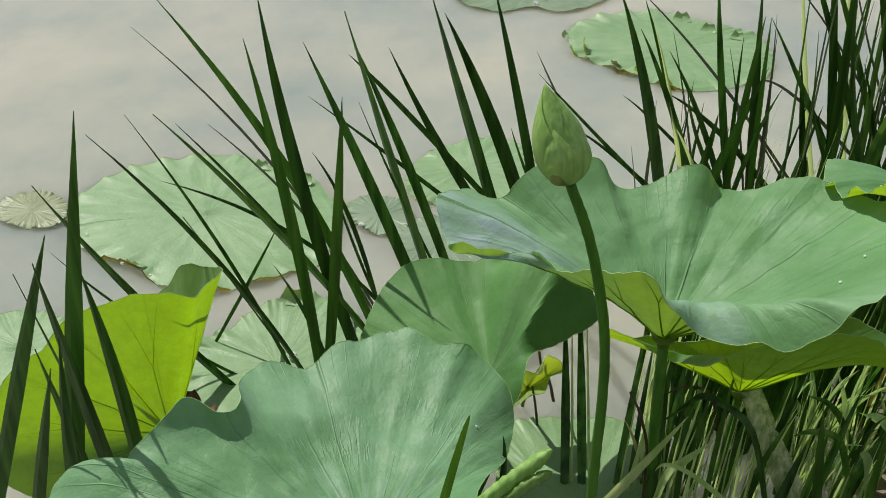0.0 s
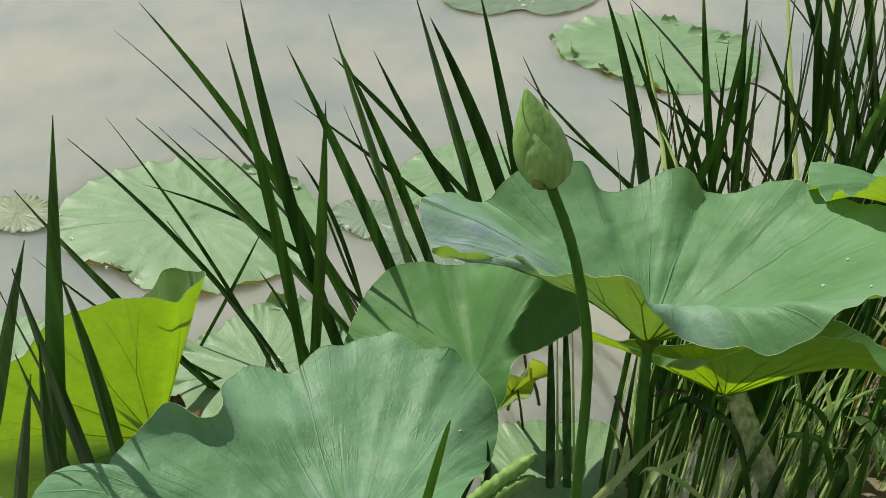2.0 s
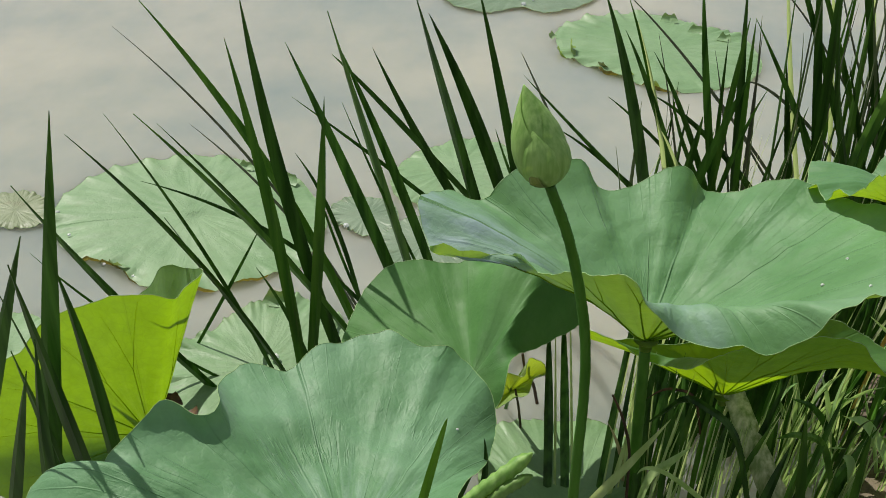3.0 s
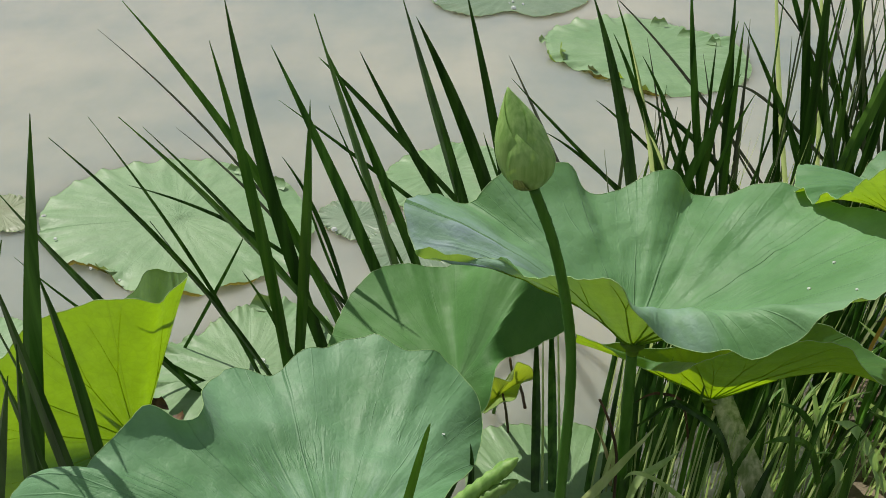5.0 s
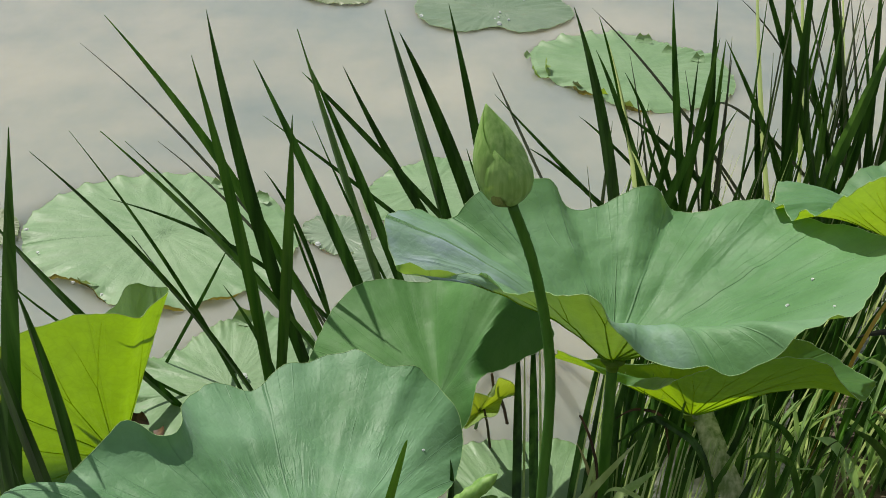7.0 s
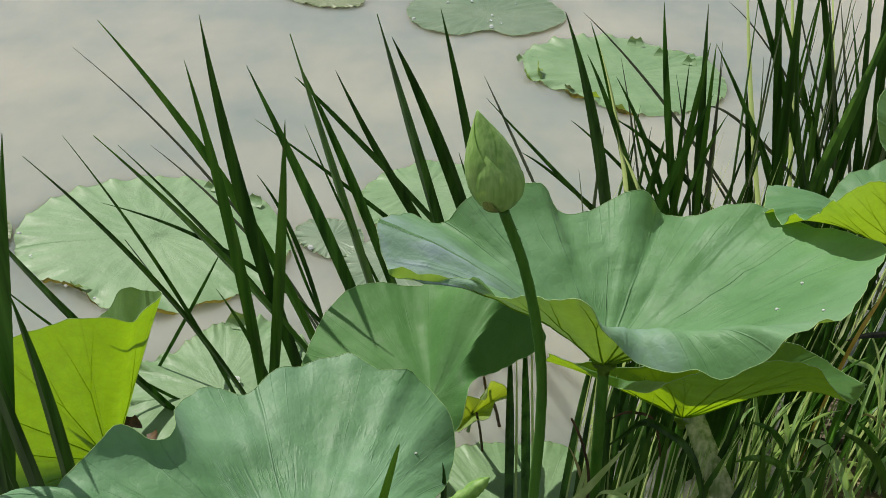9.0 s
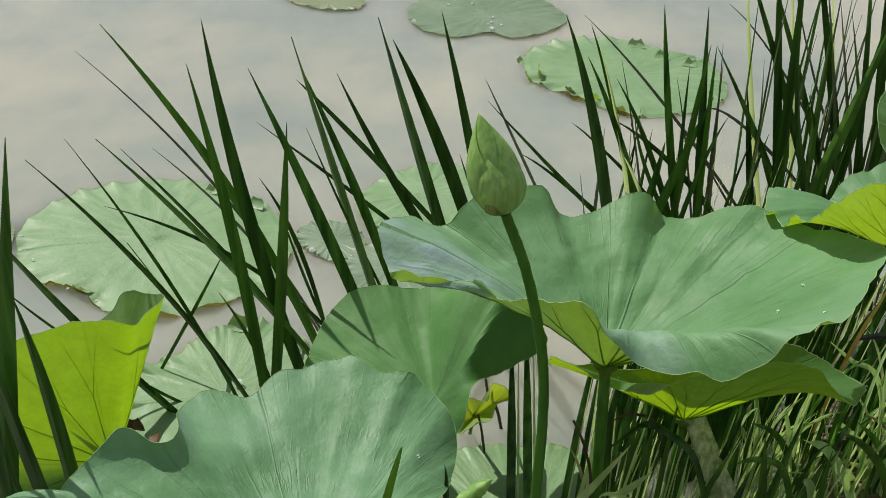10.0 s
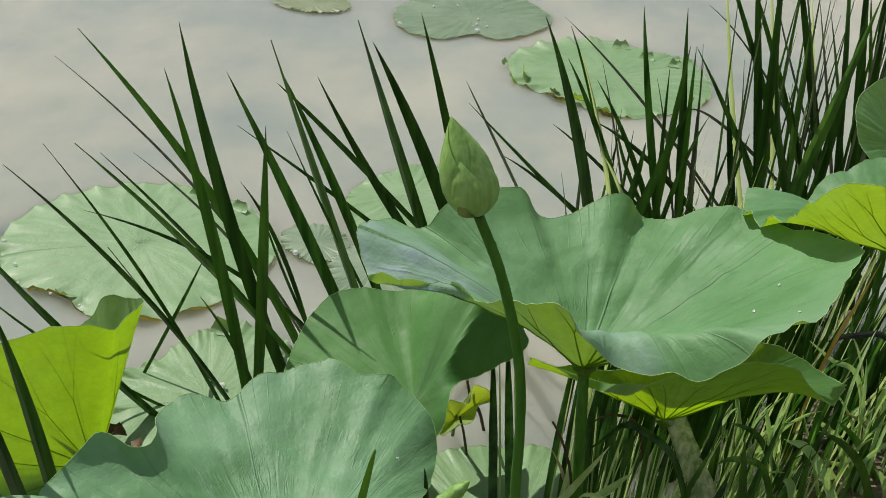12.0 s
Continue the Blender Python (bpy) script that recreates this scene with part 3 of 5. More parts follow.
def make_bank():
    xs = np.concatenate([np.linspace(-60, -2, 8), np.linspace(-1.6, 1.6, 90), np.linspace(2, 60, 8)])
    ys = np.concatenate([np.linspace(-60, -2, 8), np.linspace(-1.4, 1.9, 90)])
    verts, faces = [], []
    for y in ys:
        for x in xs:
            z = bank_height(x, y) + 0.012 * noise.noise(Vector((x * 9, y * 9, 0))) + 0.005 * noise.noise(Vector((x * 40, y * 40, 2)))
            verts.append((x, y, z))
    nx = len(xs)
    for j in range(len(ys) - 1):
        for i in range(nx - 1):
            a = j * nx + i
            faces.append((a, a + 1, a + nx + 1, a + nx))
    tagged(finish("ground", verts, faces, M_MUD), "damp brown mud of the pond bank", "ground", kind="structure")


make_water()
make_bank()

# ---- floating leaves ----
def pad(label, centre, rim, material=None, seed=1, crinkle=0.004, ripple=0.002, pucker=0.0028, z=0.006, veins=22, lips=()):
    c = (centre[0], centre[1], z)
    return lotus_leaf(label, c, rim, None, material or M_PAD, 1.0, ripple, crinkle, veins, seed, name="floating_leaf", group="floating leaves",
                      floating=True, fold=0.002, pucker=pucker, category="floating leaf", nu=260, lips=lips)


pad("broad pale green lotus leaf lying flat on the water", (-0.438, 1.561, 0),
    [(-171, 0.216, 0.000), (171, 0.232, 0.000), (151, 0.239, 0.000), (130, 0.232, 0.000), (110, 0.215, 0.000), (88, 0.209, 0.000), (63, 0.182, 0.000), (36, 0.195, 0.000), (10, 0.207, 0.000), (-7, 0.222, 0.000), (-24, 0.231, 0.000), (-39, 0.246, 0.000), (-51, 0.233, 0.000), (-66, 0.231, 0.000), (-74, 0.228, 0.000), (-84, 0.225, 0.000), (-94, 0.217, 0.000), (-105, 0.196, 0.000), (-118, 0.172, 0.000), (-131, 0.187, 0.000), (-145, 0.200, 0.000), (-159, 0.210, 0.000)], seed=3, crinkle=0.007, pucker=0.006,
    lips=(((-0.568, 1.411), 0.05, 0.008, M_LIP), ((-0.529, 1.397), 0.03, 0.009, M_LIP), ((-0.492, 1.371), 0.03, 0.006, M_LIP), ((-0.379, 1.333), 0.05, 0.010, M_LIP), ((-0.30, 1.36), 0.06, 0.006, M_LIP)))
pad("pale green lotus leaf floating with torn curled yellow edges", (0.418, 2.262, 0),
    [(151, 0.240, 0.000), (136, 0.248, 0.000), (117, 0.245, 0.000), (96, 0.235, 0.000), (77, 0.225, 0.000), (50, 0.191, 0.000), (28, 0.215, 0.000), (4, 0.209, 0.000), (-21, 0.217, 0.000), (-43, 0.225, 0.000), (-68, 0.217, 0.000), (-87, 0.215, 0.000), (-102, 0.199, 0.000), (-126, 0.171, 0.000), (-151, 0.175, 0.000), (-166, 0.197, 0.000), (176, 0.211, 0.000)], seed=5, crinkle=0.010, pucker=0.006,
    lips=(((0.242, 2.257), 0.06, 0.014, M_YOUNG), ((0.288, 2.125), 0.06, 0.014, M_LIP), ((0.375, 2.053), 0.07, 0.012, M_LIP)))
pad("grey-green floating lotus leaf with water beads on it", (0.139, 2.655, 0),
    [(164, 0.200, 0.000), (133, 0.191, 0.000), (105, 0.164, 0.000), (69, 0.160, 0.000), (37, 0.186, 0.000), (0, 0.189, 0.000), (-20, 0.191, 0.000), (-47, 0.176, 0.000), (-72, 0.167, 0.000), (-92, 0.121, 0.000), (-117, 0.171, 0.000), (-143, 0.189, 0.000), (-167, 0.190, 0.000)], M_PAD_GREY, seed=7)
pad("small browning floating leaf with holes and glints", (-0.261, 2.759, 0),
    [(165, 0.106, 0.000), (124, 0.088, 0.000), (59, 0.074, 0.000), (5, 0.094, 0.000), (-33, 0.097, 0.000), (-74, 0.068, 0.000), (-147, 0.064, 0.000)], M_PAD_OLD, seed=8)
pad("pale floating lotus leaf half hidden behind tall sword blades", (-0.014, 1.717, 0),
    [(-159, 0.117, 0.000), (160, 0.094, 0.000), (124, 0.091, 0.000), (85, 0.117, 0.000), (57, 0.130, 0.000), (26, 0.122, 0.000), (-16, 0.115, 0.000), (-53, 0.125, 0.000), (-82, 0.133, 0.000), (-110, 0.132, 0.000), (-130, 0.139, 0.000)], seed=9)
pad("small grey-green floating leaf with a notch and drops", (-0.157, 1.556, 0),
    [(158, 0.063, 0.000), (123, 0.066, 0.000), (85, 0.060, 0.000), (37, 0.054, 0.000), (-13, 0.054, 0.000), (-57, 0.063, 0.000), (-90, 0.060, 0.000), (-131, 0.047, 0.000), (-172, 0.052, 0.000)], M_PAD_GREY, seed=11)
pad("grey-green floating leaf among the blade bases", (-0.06, 1.474, 0),
    [(173, 0.073, 0.000), (132, 0.076, 0.000), (95, 0.078, 0.000), (56, 0.084, 0.000), (18, 0.082, 0.000), (-29, 0.084, 0.000), (-65, 0.096, 0.000), (-96, 0.091, 0.000), (-134, 0.079, 0.000)], M_PAD_GREY, seed=12)
pad("small olive floating leaf with worn edges", (-0.728, 1.574, 0),
    [(175, 0.066, 0.000), (135, 0.069, 0.000), (97, 0.065, 0.000), (39, 0.053, 0.000), (-12, 0.061, 0.000), (-40, 0.073, 0.000), (-75, 0.059, 0.000), (-136, 0.052, 0.000)], M_PAD_OLD, seed=13)
pad("pale green floating leaf carrying a water drop", (-0.266, 1.158, 0),
    [(-167, 0.128, 0.000), (161, 0.130, 0.000), (134, 0.118, 0.000), (118, 0.132, 0.000), (102, 0.150, 0.000), (88, 0.172, 0.000), (70, 0.165, 0.000), (44, 0.145, 0.000), (10, 0.136, 0.000), (-28, 0.147, 0.000), (-54, 0.149, 0.000), (-81, 0.143, 0.000), (-110, 0.139, 0.000), (-136, 0.137, 0.000)], seed=14, crinkle=0.012, lips=(((-0.373, 1.096), 0.04, 0.007, M_LIP),))
pad("pale green floating leaf crossed by blade shadows", (0.110, 0.874, 0),
    [(142, 0.122, 0.000), (118, 0.176, 0.000), (109, 0.188, 0.000), (96, 0.184, 0.000), (80, 0.186, 0.000), (66, 0.182, 0.000), (49, 0.144, 0.000), (14, 0.094, 0.000), (-35, 0.088, 0.000), (-82, 0.098, 0.000), (-115, 0.107, 0.000), (-166, 0.092, 0.000)], seed=15, crinkle=0.006)
pad("pale floating leaf behind an upright yellow-green leaf", (-0.616, 1.195, 0),
    [(180, 0.082, 0.000), (140, 0.100, 0.000), (110, 0.094, 0.000), (69, 0.080, 0.000), (10, 0.072, 0.000), (-37, 0.099, 0.000), (-70, 0.099, 0.000), (-114, 0.078, 0.000)], seed=16)

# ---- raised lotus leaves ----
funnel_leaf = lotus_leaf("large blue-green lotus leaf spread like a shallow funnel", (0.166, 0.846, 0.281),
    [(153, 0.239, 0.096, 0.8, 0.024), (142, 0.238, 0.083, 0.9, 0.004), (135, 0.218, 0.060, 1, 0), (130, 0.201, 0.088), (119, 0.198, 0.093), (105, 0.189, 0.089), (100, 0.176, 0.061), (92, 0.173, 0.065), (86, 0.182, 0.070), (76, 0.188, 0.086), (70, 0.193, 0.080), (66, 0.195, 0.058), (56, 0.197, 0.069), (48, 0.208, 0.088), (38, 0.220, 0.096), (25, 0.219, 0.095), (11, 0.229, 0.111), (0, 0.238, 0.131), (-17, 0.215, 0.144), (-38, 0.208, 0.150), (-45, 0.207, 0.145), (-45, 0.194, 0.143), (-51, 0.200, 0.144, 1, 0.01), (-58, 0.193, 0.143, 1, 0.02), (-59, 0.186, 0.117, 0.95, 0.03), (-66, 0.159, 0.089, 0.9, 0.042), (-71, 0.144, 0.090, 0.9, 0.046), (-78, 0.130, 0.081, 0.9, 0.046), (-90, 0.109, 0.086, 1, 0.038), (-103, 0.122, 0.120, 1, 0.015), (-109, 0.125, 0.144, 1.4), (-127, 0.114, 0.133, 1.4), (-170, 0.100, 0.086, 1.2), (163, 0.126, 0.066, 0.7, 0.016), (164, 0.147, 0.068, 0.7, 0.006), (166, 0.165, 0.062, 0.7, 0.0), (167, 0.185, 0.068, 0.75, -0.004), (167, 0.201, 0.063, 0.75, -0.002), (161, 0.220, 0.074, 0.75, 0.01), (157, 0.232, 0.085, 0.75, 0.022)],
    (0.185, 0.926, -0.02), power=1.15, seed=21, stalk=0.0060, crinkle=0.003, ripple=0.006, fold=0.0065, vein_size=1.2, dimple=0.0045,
    # lips in brighter materials carry the sunlit look of the drooping margin
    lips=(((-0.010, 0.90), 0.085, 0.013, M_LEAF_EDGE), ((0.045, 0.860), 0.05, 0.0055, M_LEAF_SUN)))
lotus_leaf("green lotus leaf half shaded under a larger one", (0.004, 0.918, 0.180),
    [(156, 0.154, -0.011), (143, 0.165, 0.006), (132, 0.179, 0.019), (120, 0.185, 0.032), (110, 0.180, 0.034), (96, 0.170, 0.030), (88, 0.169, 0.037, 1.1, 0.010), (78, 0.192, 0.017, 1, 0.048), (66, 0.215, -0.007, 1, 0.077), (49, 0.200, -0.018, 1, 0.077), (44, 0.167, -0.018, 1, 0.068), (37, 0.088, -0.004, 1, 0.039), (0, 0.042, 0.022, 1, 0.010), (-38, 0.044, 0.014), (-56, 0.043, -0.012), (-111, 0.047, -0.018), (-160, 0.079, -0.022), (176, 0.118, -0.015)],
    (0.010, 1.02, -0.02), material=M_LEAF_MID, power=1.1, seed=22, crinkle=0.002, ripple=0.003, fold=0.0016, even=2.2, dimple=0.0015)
front_leaf = lotus_leaf("broad blue-green lotus leaf tilted open, low in front", (-0.102, 0.659, 0.195),
    [(171.8, 0.288, 0.010, 5), (163.8, 0.279, 0.021, 12), (162.5, 0.241, 0.019, 14), (159.2, 0.230, 0.032, 14), (153.2, 0.221, 0.048, 14), (146.6, 0.215, 0.060, 14), (142.9, 0.210, 0.061, 14), (140.4, 0.179, 0.049, 13), (133.7, 0.181, 0.049, 10), (124.9, 0.246, 0.023, 1.5), (115.9, 0.267, 0.020, 0.9), (108.9, 0.245, 0.012, 0.9), (101.4, 0.266, 0.025, 0.9), (88.7, 0.281, 0.021, 0.9), (85.2, 0.282, 0.031, 0.9), (77.7, 0.267, 0.019, 0.85), (73.3, 0.273, 0.021, 0.8), (68.1, 0.272, 0.004, 0.8), (60.5, 0.255, -0.007, 0.8), (55.9, 0.232, -0.022, 0.8), (49.2, 0.185, -0.023, 0.8), (39.6, 0.127, 0.001, 0.9), (-14.2, 0.080, 0.039), (-75.3, 0.113, 0.077), (-106.8, 0.135, 0.094), (-139.4, 0.169, 0.088), (-161.3, 0.218, 0.079, 1.5)],
    (-0.098, 0.709, -0.02), material=M_LEAF_OLD, power=1.0, seed=23, crinkle=0.003, ripple=0.006, fold=0.0045, even=2.8, dimple=0.004)
lotus_leaf("upright yellow-green lotus leaf lit through from behind", (-0.369, 1, 0.028),
    [(-120, 0.086, -0.021, 1), (-141, 0.128, -0.029, 1), (-153, 0.178, -0.016, 1), (-163, 0.205, 0.024, 1), (-163, 0.173, 0.103, 1), (-163, 0.140, 0.137, 1), (-160, 0.118, 0.149, 1), (-158, 0.092, 0.182, 1), (-142, 0.057, 0.205, 1), (-93, 0.035, 0.220, 1), (-44, 0.051, 0.221, 1), (-26, 0.069, 0.209, 1.1), (-13, 0.069, 0.215, 1.5), (7, 0.086, 0.221, 1.4), (48, 0.080, 0.194, 1.3), (75, 0.083, 0.181, 1.3), (96, 0.111, 0.132), (117, 0.157, 0.082), (137, 0.205, 0.039), (156, 0.241, 0.008), (173, 0.237, 0.004)],
    (-0.381, 1, -0.02), material=M_LEAF_LIT, power=1.0, seed=24, crinkle=0.002, fold=0.002, veins=15, vein_size=0.8)
lotus_leaf("lotus leaf in shade with a sunlit yellow underside", (0.276, 0.948, 0.132),
    [(163, 0.143, 0.046, 1), (175, 0.147, 0.073, 1), (187, 0.150, 0.100, 1), (194, 0.118, 0.088, 1, 0.005), (-161, 0.085, 0.067, 1, 0.02), (-141, 0.088, 0.079, 1, 0.028), (-123, 0.099, 0.098, 1, 0.026), (-114, 0.111, 0.123, 1, 0.01), (-96, 0.139, 0.170), (-73, 0.145, 0.178), (-60, 0.148, 0.167), (-42, 0.151, 0.116, 1, 0.02), (-30, 0.164, 0.088, 1, 0.02), (-9, 0.179, 0.064, 1, 0.02), (-0, 0.176, 0.051), (11, 0.147, 0.062), (20, 0.109, 0.072), (38, 0.044, 0.067), (142, 0.045, 0.050)],
    (0.267, 0.953, -0.02), material=M_LEAF_LOW, power=1.0, seed=25, stalk=0.005, crinkle=0.0012, veins=15, vein_size=0.75)
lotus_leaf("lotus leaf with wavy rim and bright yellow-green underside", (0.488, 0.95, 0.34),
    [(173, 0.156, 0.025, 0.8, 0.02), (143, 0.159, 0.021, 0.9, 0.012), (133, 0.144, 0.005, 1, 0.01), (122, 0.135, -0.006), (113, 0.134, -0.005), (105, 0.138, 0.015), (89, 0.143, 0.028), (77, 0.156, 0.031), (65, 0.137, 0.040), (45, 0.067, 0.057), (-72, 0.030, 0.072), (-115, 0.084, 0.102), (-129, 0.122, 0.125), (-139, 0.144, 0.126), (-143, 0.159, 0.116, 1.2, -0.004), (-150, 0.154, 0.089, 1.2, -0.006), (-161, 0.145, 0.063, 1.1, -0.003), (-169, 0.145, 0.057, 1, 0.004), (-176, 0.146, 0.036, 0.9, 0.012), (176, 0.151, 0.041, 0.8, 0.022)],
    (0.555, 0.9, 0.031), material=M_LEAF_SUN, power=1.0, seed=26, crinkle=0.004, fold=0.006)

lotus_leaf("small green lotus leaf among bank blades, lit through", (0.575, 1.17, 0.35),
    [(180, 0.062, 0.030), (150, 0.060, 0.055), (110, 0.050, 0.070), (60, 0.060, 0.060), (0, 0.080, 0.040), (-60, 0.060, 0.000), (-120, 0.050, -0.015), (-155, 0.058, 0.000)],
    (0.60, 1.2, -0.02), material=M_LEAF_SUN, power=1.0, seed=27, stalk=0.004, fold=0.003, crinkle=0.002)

# ---- bud ----
def lotus_bud(base, tip, radius, foot, via):
    ob = thing("lotus_bud", "closed pale green lotus bud on a tall stalk", "lotus bud")
    base, tip = Vector(base), Vector(tip)
    axis = tip - base
    length = axis.length
    frame_m = axis.to_track_quat("Z", "Y").to_matrix()

    def prof(t):
        shape = np.interp(t, (0, 0.04, 0.10, 0.2, 0.3, 0.42, 0.55, 0.68, 0.8, 0.9, 0.96, 1.0), (0.25, 0.52, 0.77, 0.94, 1.0, 0.99, 0.89, 0.69, 0.45, 0.24, 0.11, 0.02))
        return radius * float(shape)

    def petal(az, span, t0, t1, lift, bulge, name, material=M_BUD):
        nu, nv = 22, 30
        verts, faces = [], []
        for j in range(nv + 1):
            v = j / nv
            t = t0 + (t1 - t0) * v
            half = radians(span) * 0.5 * (1 - v ** 2.2) ** 0.9 * (0.72 + 0.28 * min(1, v * 4))
            for i in range(nu + 1):
                s = -1 + 2 * i / nu
                a = radians(az) + s * half
                rr = prof(t) + (lift + bulge * (1 - s * s)) * math.sin(math.pi * min(1, 0.12 + v * 0.88)) + 0.0003 * math.cos(s * 17) * (1 - v)
                verts.append(base + frame_m @ Vector((rr * math.cos(a), rr * math.sin(a), t * length)))
        for j in range(nv):
            for i in range(nu):
                a = j * (nu + 1) + i
                faces.append((a, a + 1, a + nu + 2, a + nu + 1))
        return finish(name, verts, faces, material, ob)

    core = [base + axis * (k / 24) for k in range(25)]
    tube("petal", core, [max(0.0004, prof(k / 24)) for k in range(25)], M_BUD, ob, sides=28)
    petal(215, 170, 0.0, 1.0, 0.0008, 0.0006, "petal")
    petal(120, 175, 0.0, 0.97, 0.0008, 0.0008, "petal")
    petal(-45, 185, 0.0, 1.0, 0.0018, 0.0008, "petal")
    petal(78, 105, 0.0, 0.56, 0.0026, 0.0016, "petal")
    petal(30, 96, 0.0, 0.60, 0.0038, 0.0010, "petal")
    petal(150, 70, 0.0, 0.45, 0.0026, 0.0012, "sepal")
    petal(8, 34, 0.0, 0.25, 0.0052, 0.0012, "sepal", M_SEPAL)
    line = spline([foot] + list(via) + [base - axis * 0.01], 70)
    stalk = tube("flower_stalk", line, np.linspace(0.0050, 0.0040, 70), M_STALK, ob, "dark green stalk with tiny prickles", sides=14, rough=0.05, seed=5)
    rng = random.Random(4)
    verts, faces = [], []
    for _ in range(170):
        i = rng.randrange(2, 66)
        d = Vector(line[i + 1] - line[i]).normalized()
        side = d.cross(Vector((math.cos(a := rng.uniform(0, 6.28)), math.sin(a), 0.2))).normalized()
        o = Vector(line[i]) + side * 0.0042
        k = len(verts)
        t2 = side.cross(d)
        verts += [o + d * 0.0004, o - d * 0.0003 + t2 * 0.0004, o - d * 0.0003 - t2 * 0.0004, o + side * 0.0007]
        faces += [(k, k + 1, k + 3), (k + 1, k + 2, k + 3), (k + 2, k, k + 3)]
    tagged(finish("prickles", verts, faces, M_STALK, stalk, smooth=False), kind="stuff")


lotus_bud((0.056, 0.71, 0.518), (0.036, 0.725, 0.589), 0.0178, (0.097, 0.77, -0.012), ((0.097, 0.76, 0.18), (0.098, 0.75, 0.293), (0.092, 0.735, 0.374), (0.075, 0.715, 0.461)))

# ---- sword-leaved plants ----
def iris(label, rows):
    plant = thing("iris_plant", label, "iris plant", "iris plants")
    for r, c, t, w, *m in rows:
        blade(plant, r, c, t, w, *m)
    return plant


front_left = iris("dark green sword-shaped blades standing beside a lit leaf", [
    ((-0.429, 0.8, -0.02), (-0.383, 0.8, 0.258), (-0.331, 0.8, 0.535), 0.0188),
    ((-0.339, 0.82, -0.02), (-0.34, 0.82, 0.242), (-0.363, 0.82, 0.377), 0.0178, M_SWORD, -8),
    ((-0.338, 0.79, -0.02), (-0.368, 0.79, 0.218), (-0.389, 0.79, 0.398), 0.0181, M_SWORD, -14),
    ((-0.468, 0.76, -0.02), (-0.412, 0.76, 0.198), (-0.381, 0.76, 0.309), 0.0139),
    ((-0.532, 0.8, -0.02), (-0.428, 0.8, 0.28), (-0.377, 0.8, 0.42), 0.0164),
    ((-0.347, 0.84, -0.02), (-0.393, 0.84, 0.184), (-0.432, 0.84, 0.355), 0.0066),
    ((-0.40, 0.77, -0.02), (-0.395, 0.77, 0.16), (-0.372, 0.77, 0.335), 0.0170, M_SWORD, -6),
    ((-0.37, 0.80, -0.02), (-0.385, 0.80, 0.15), (-0.41, 0.80, 0.30), 0.0150, M_SWORD, -10),
])
behind_lit_leaf = iris("arching dark blade behind an upright lit leaf", [
    ((-0.302, 1.12, -0.02), (-0.425, 1.12, 0.128), (-0.52, 1.12, 0.295), 0.0140),
    ((-0.277, 1.14, -0.02), (-0.423, 1.14, 0.062), (-0.525, 1.14, 0.192), 0.0049),
])
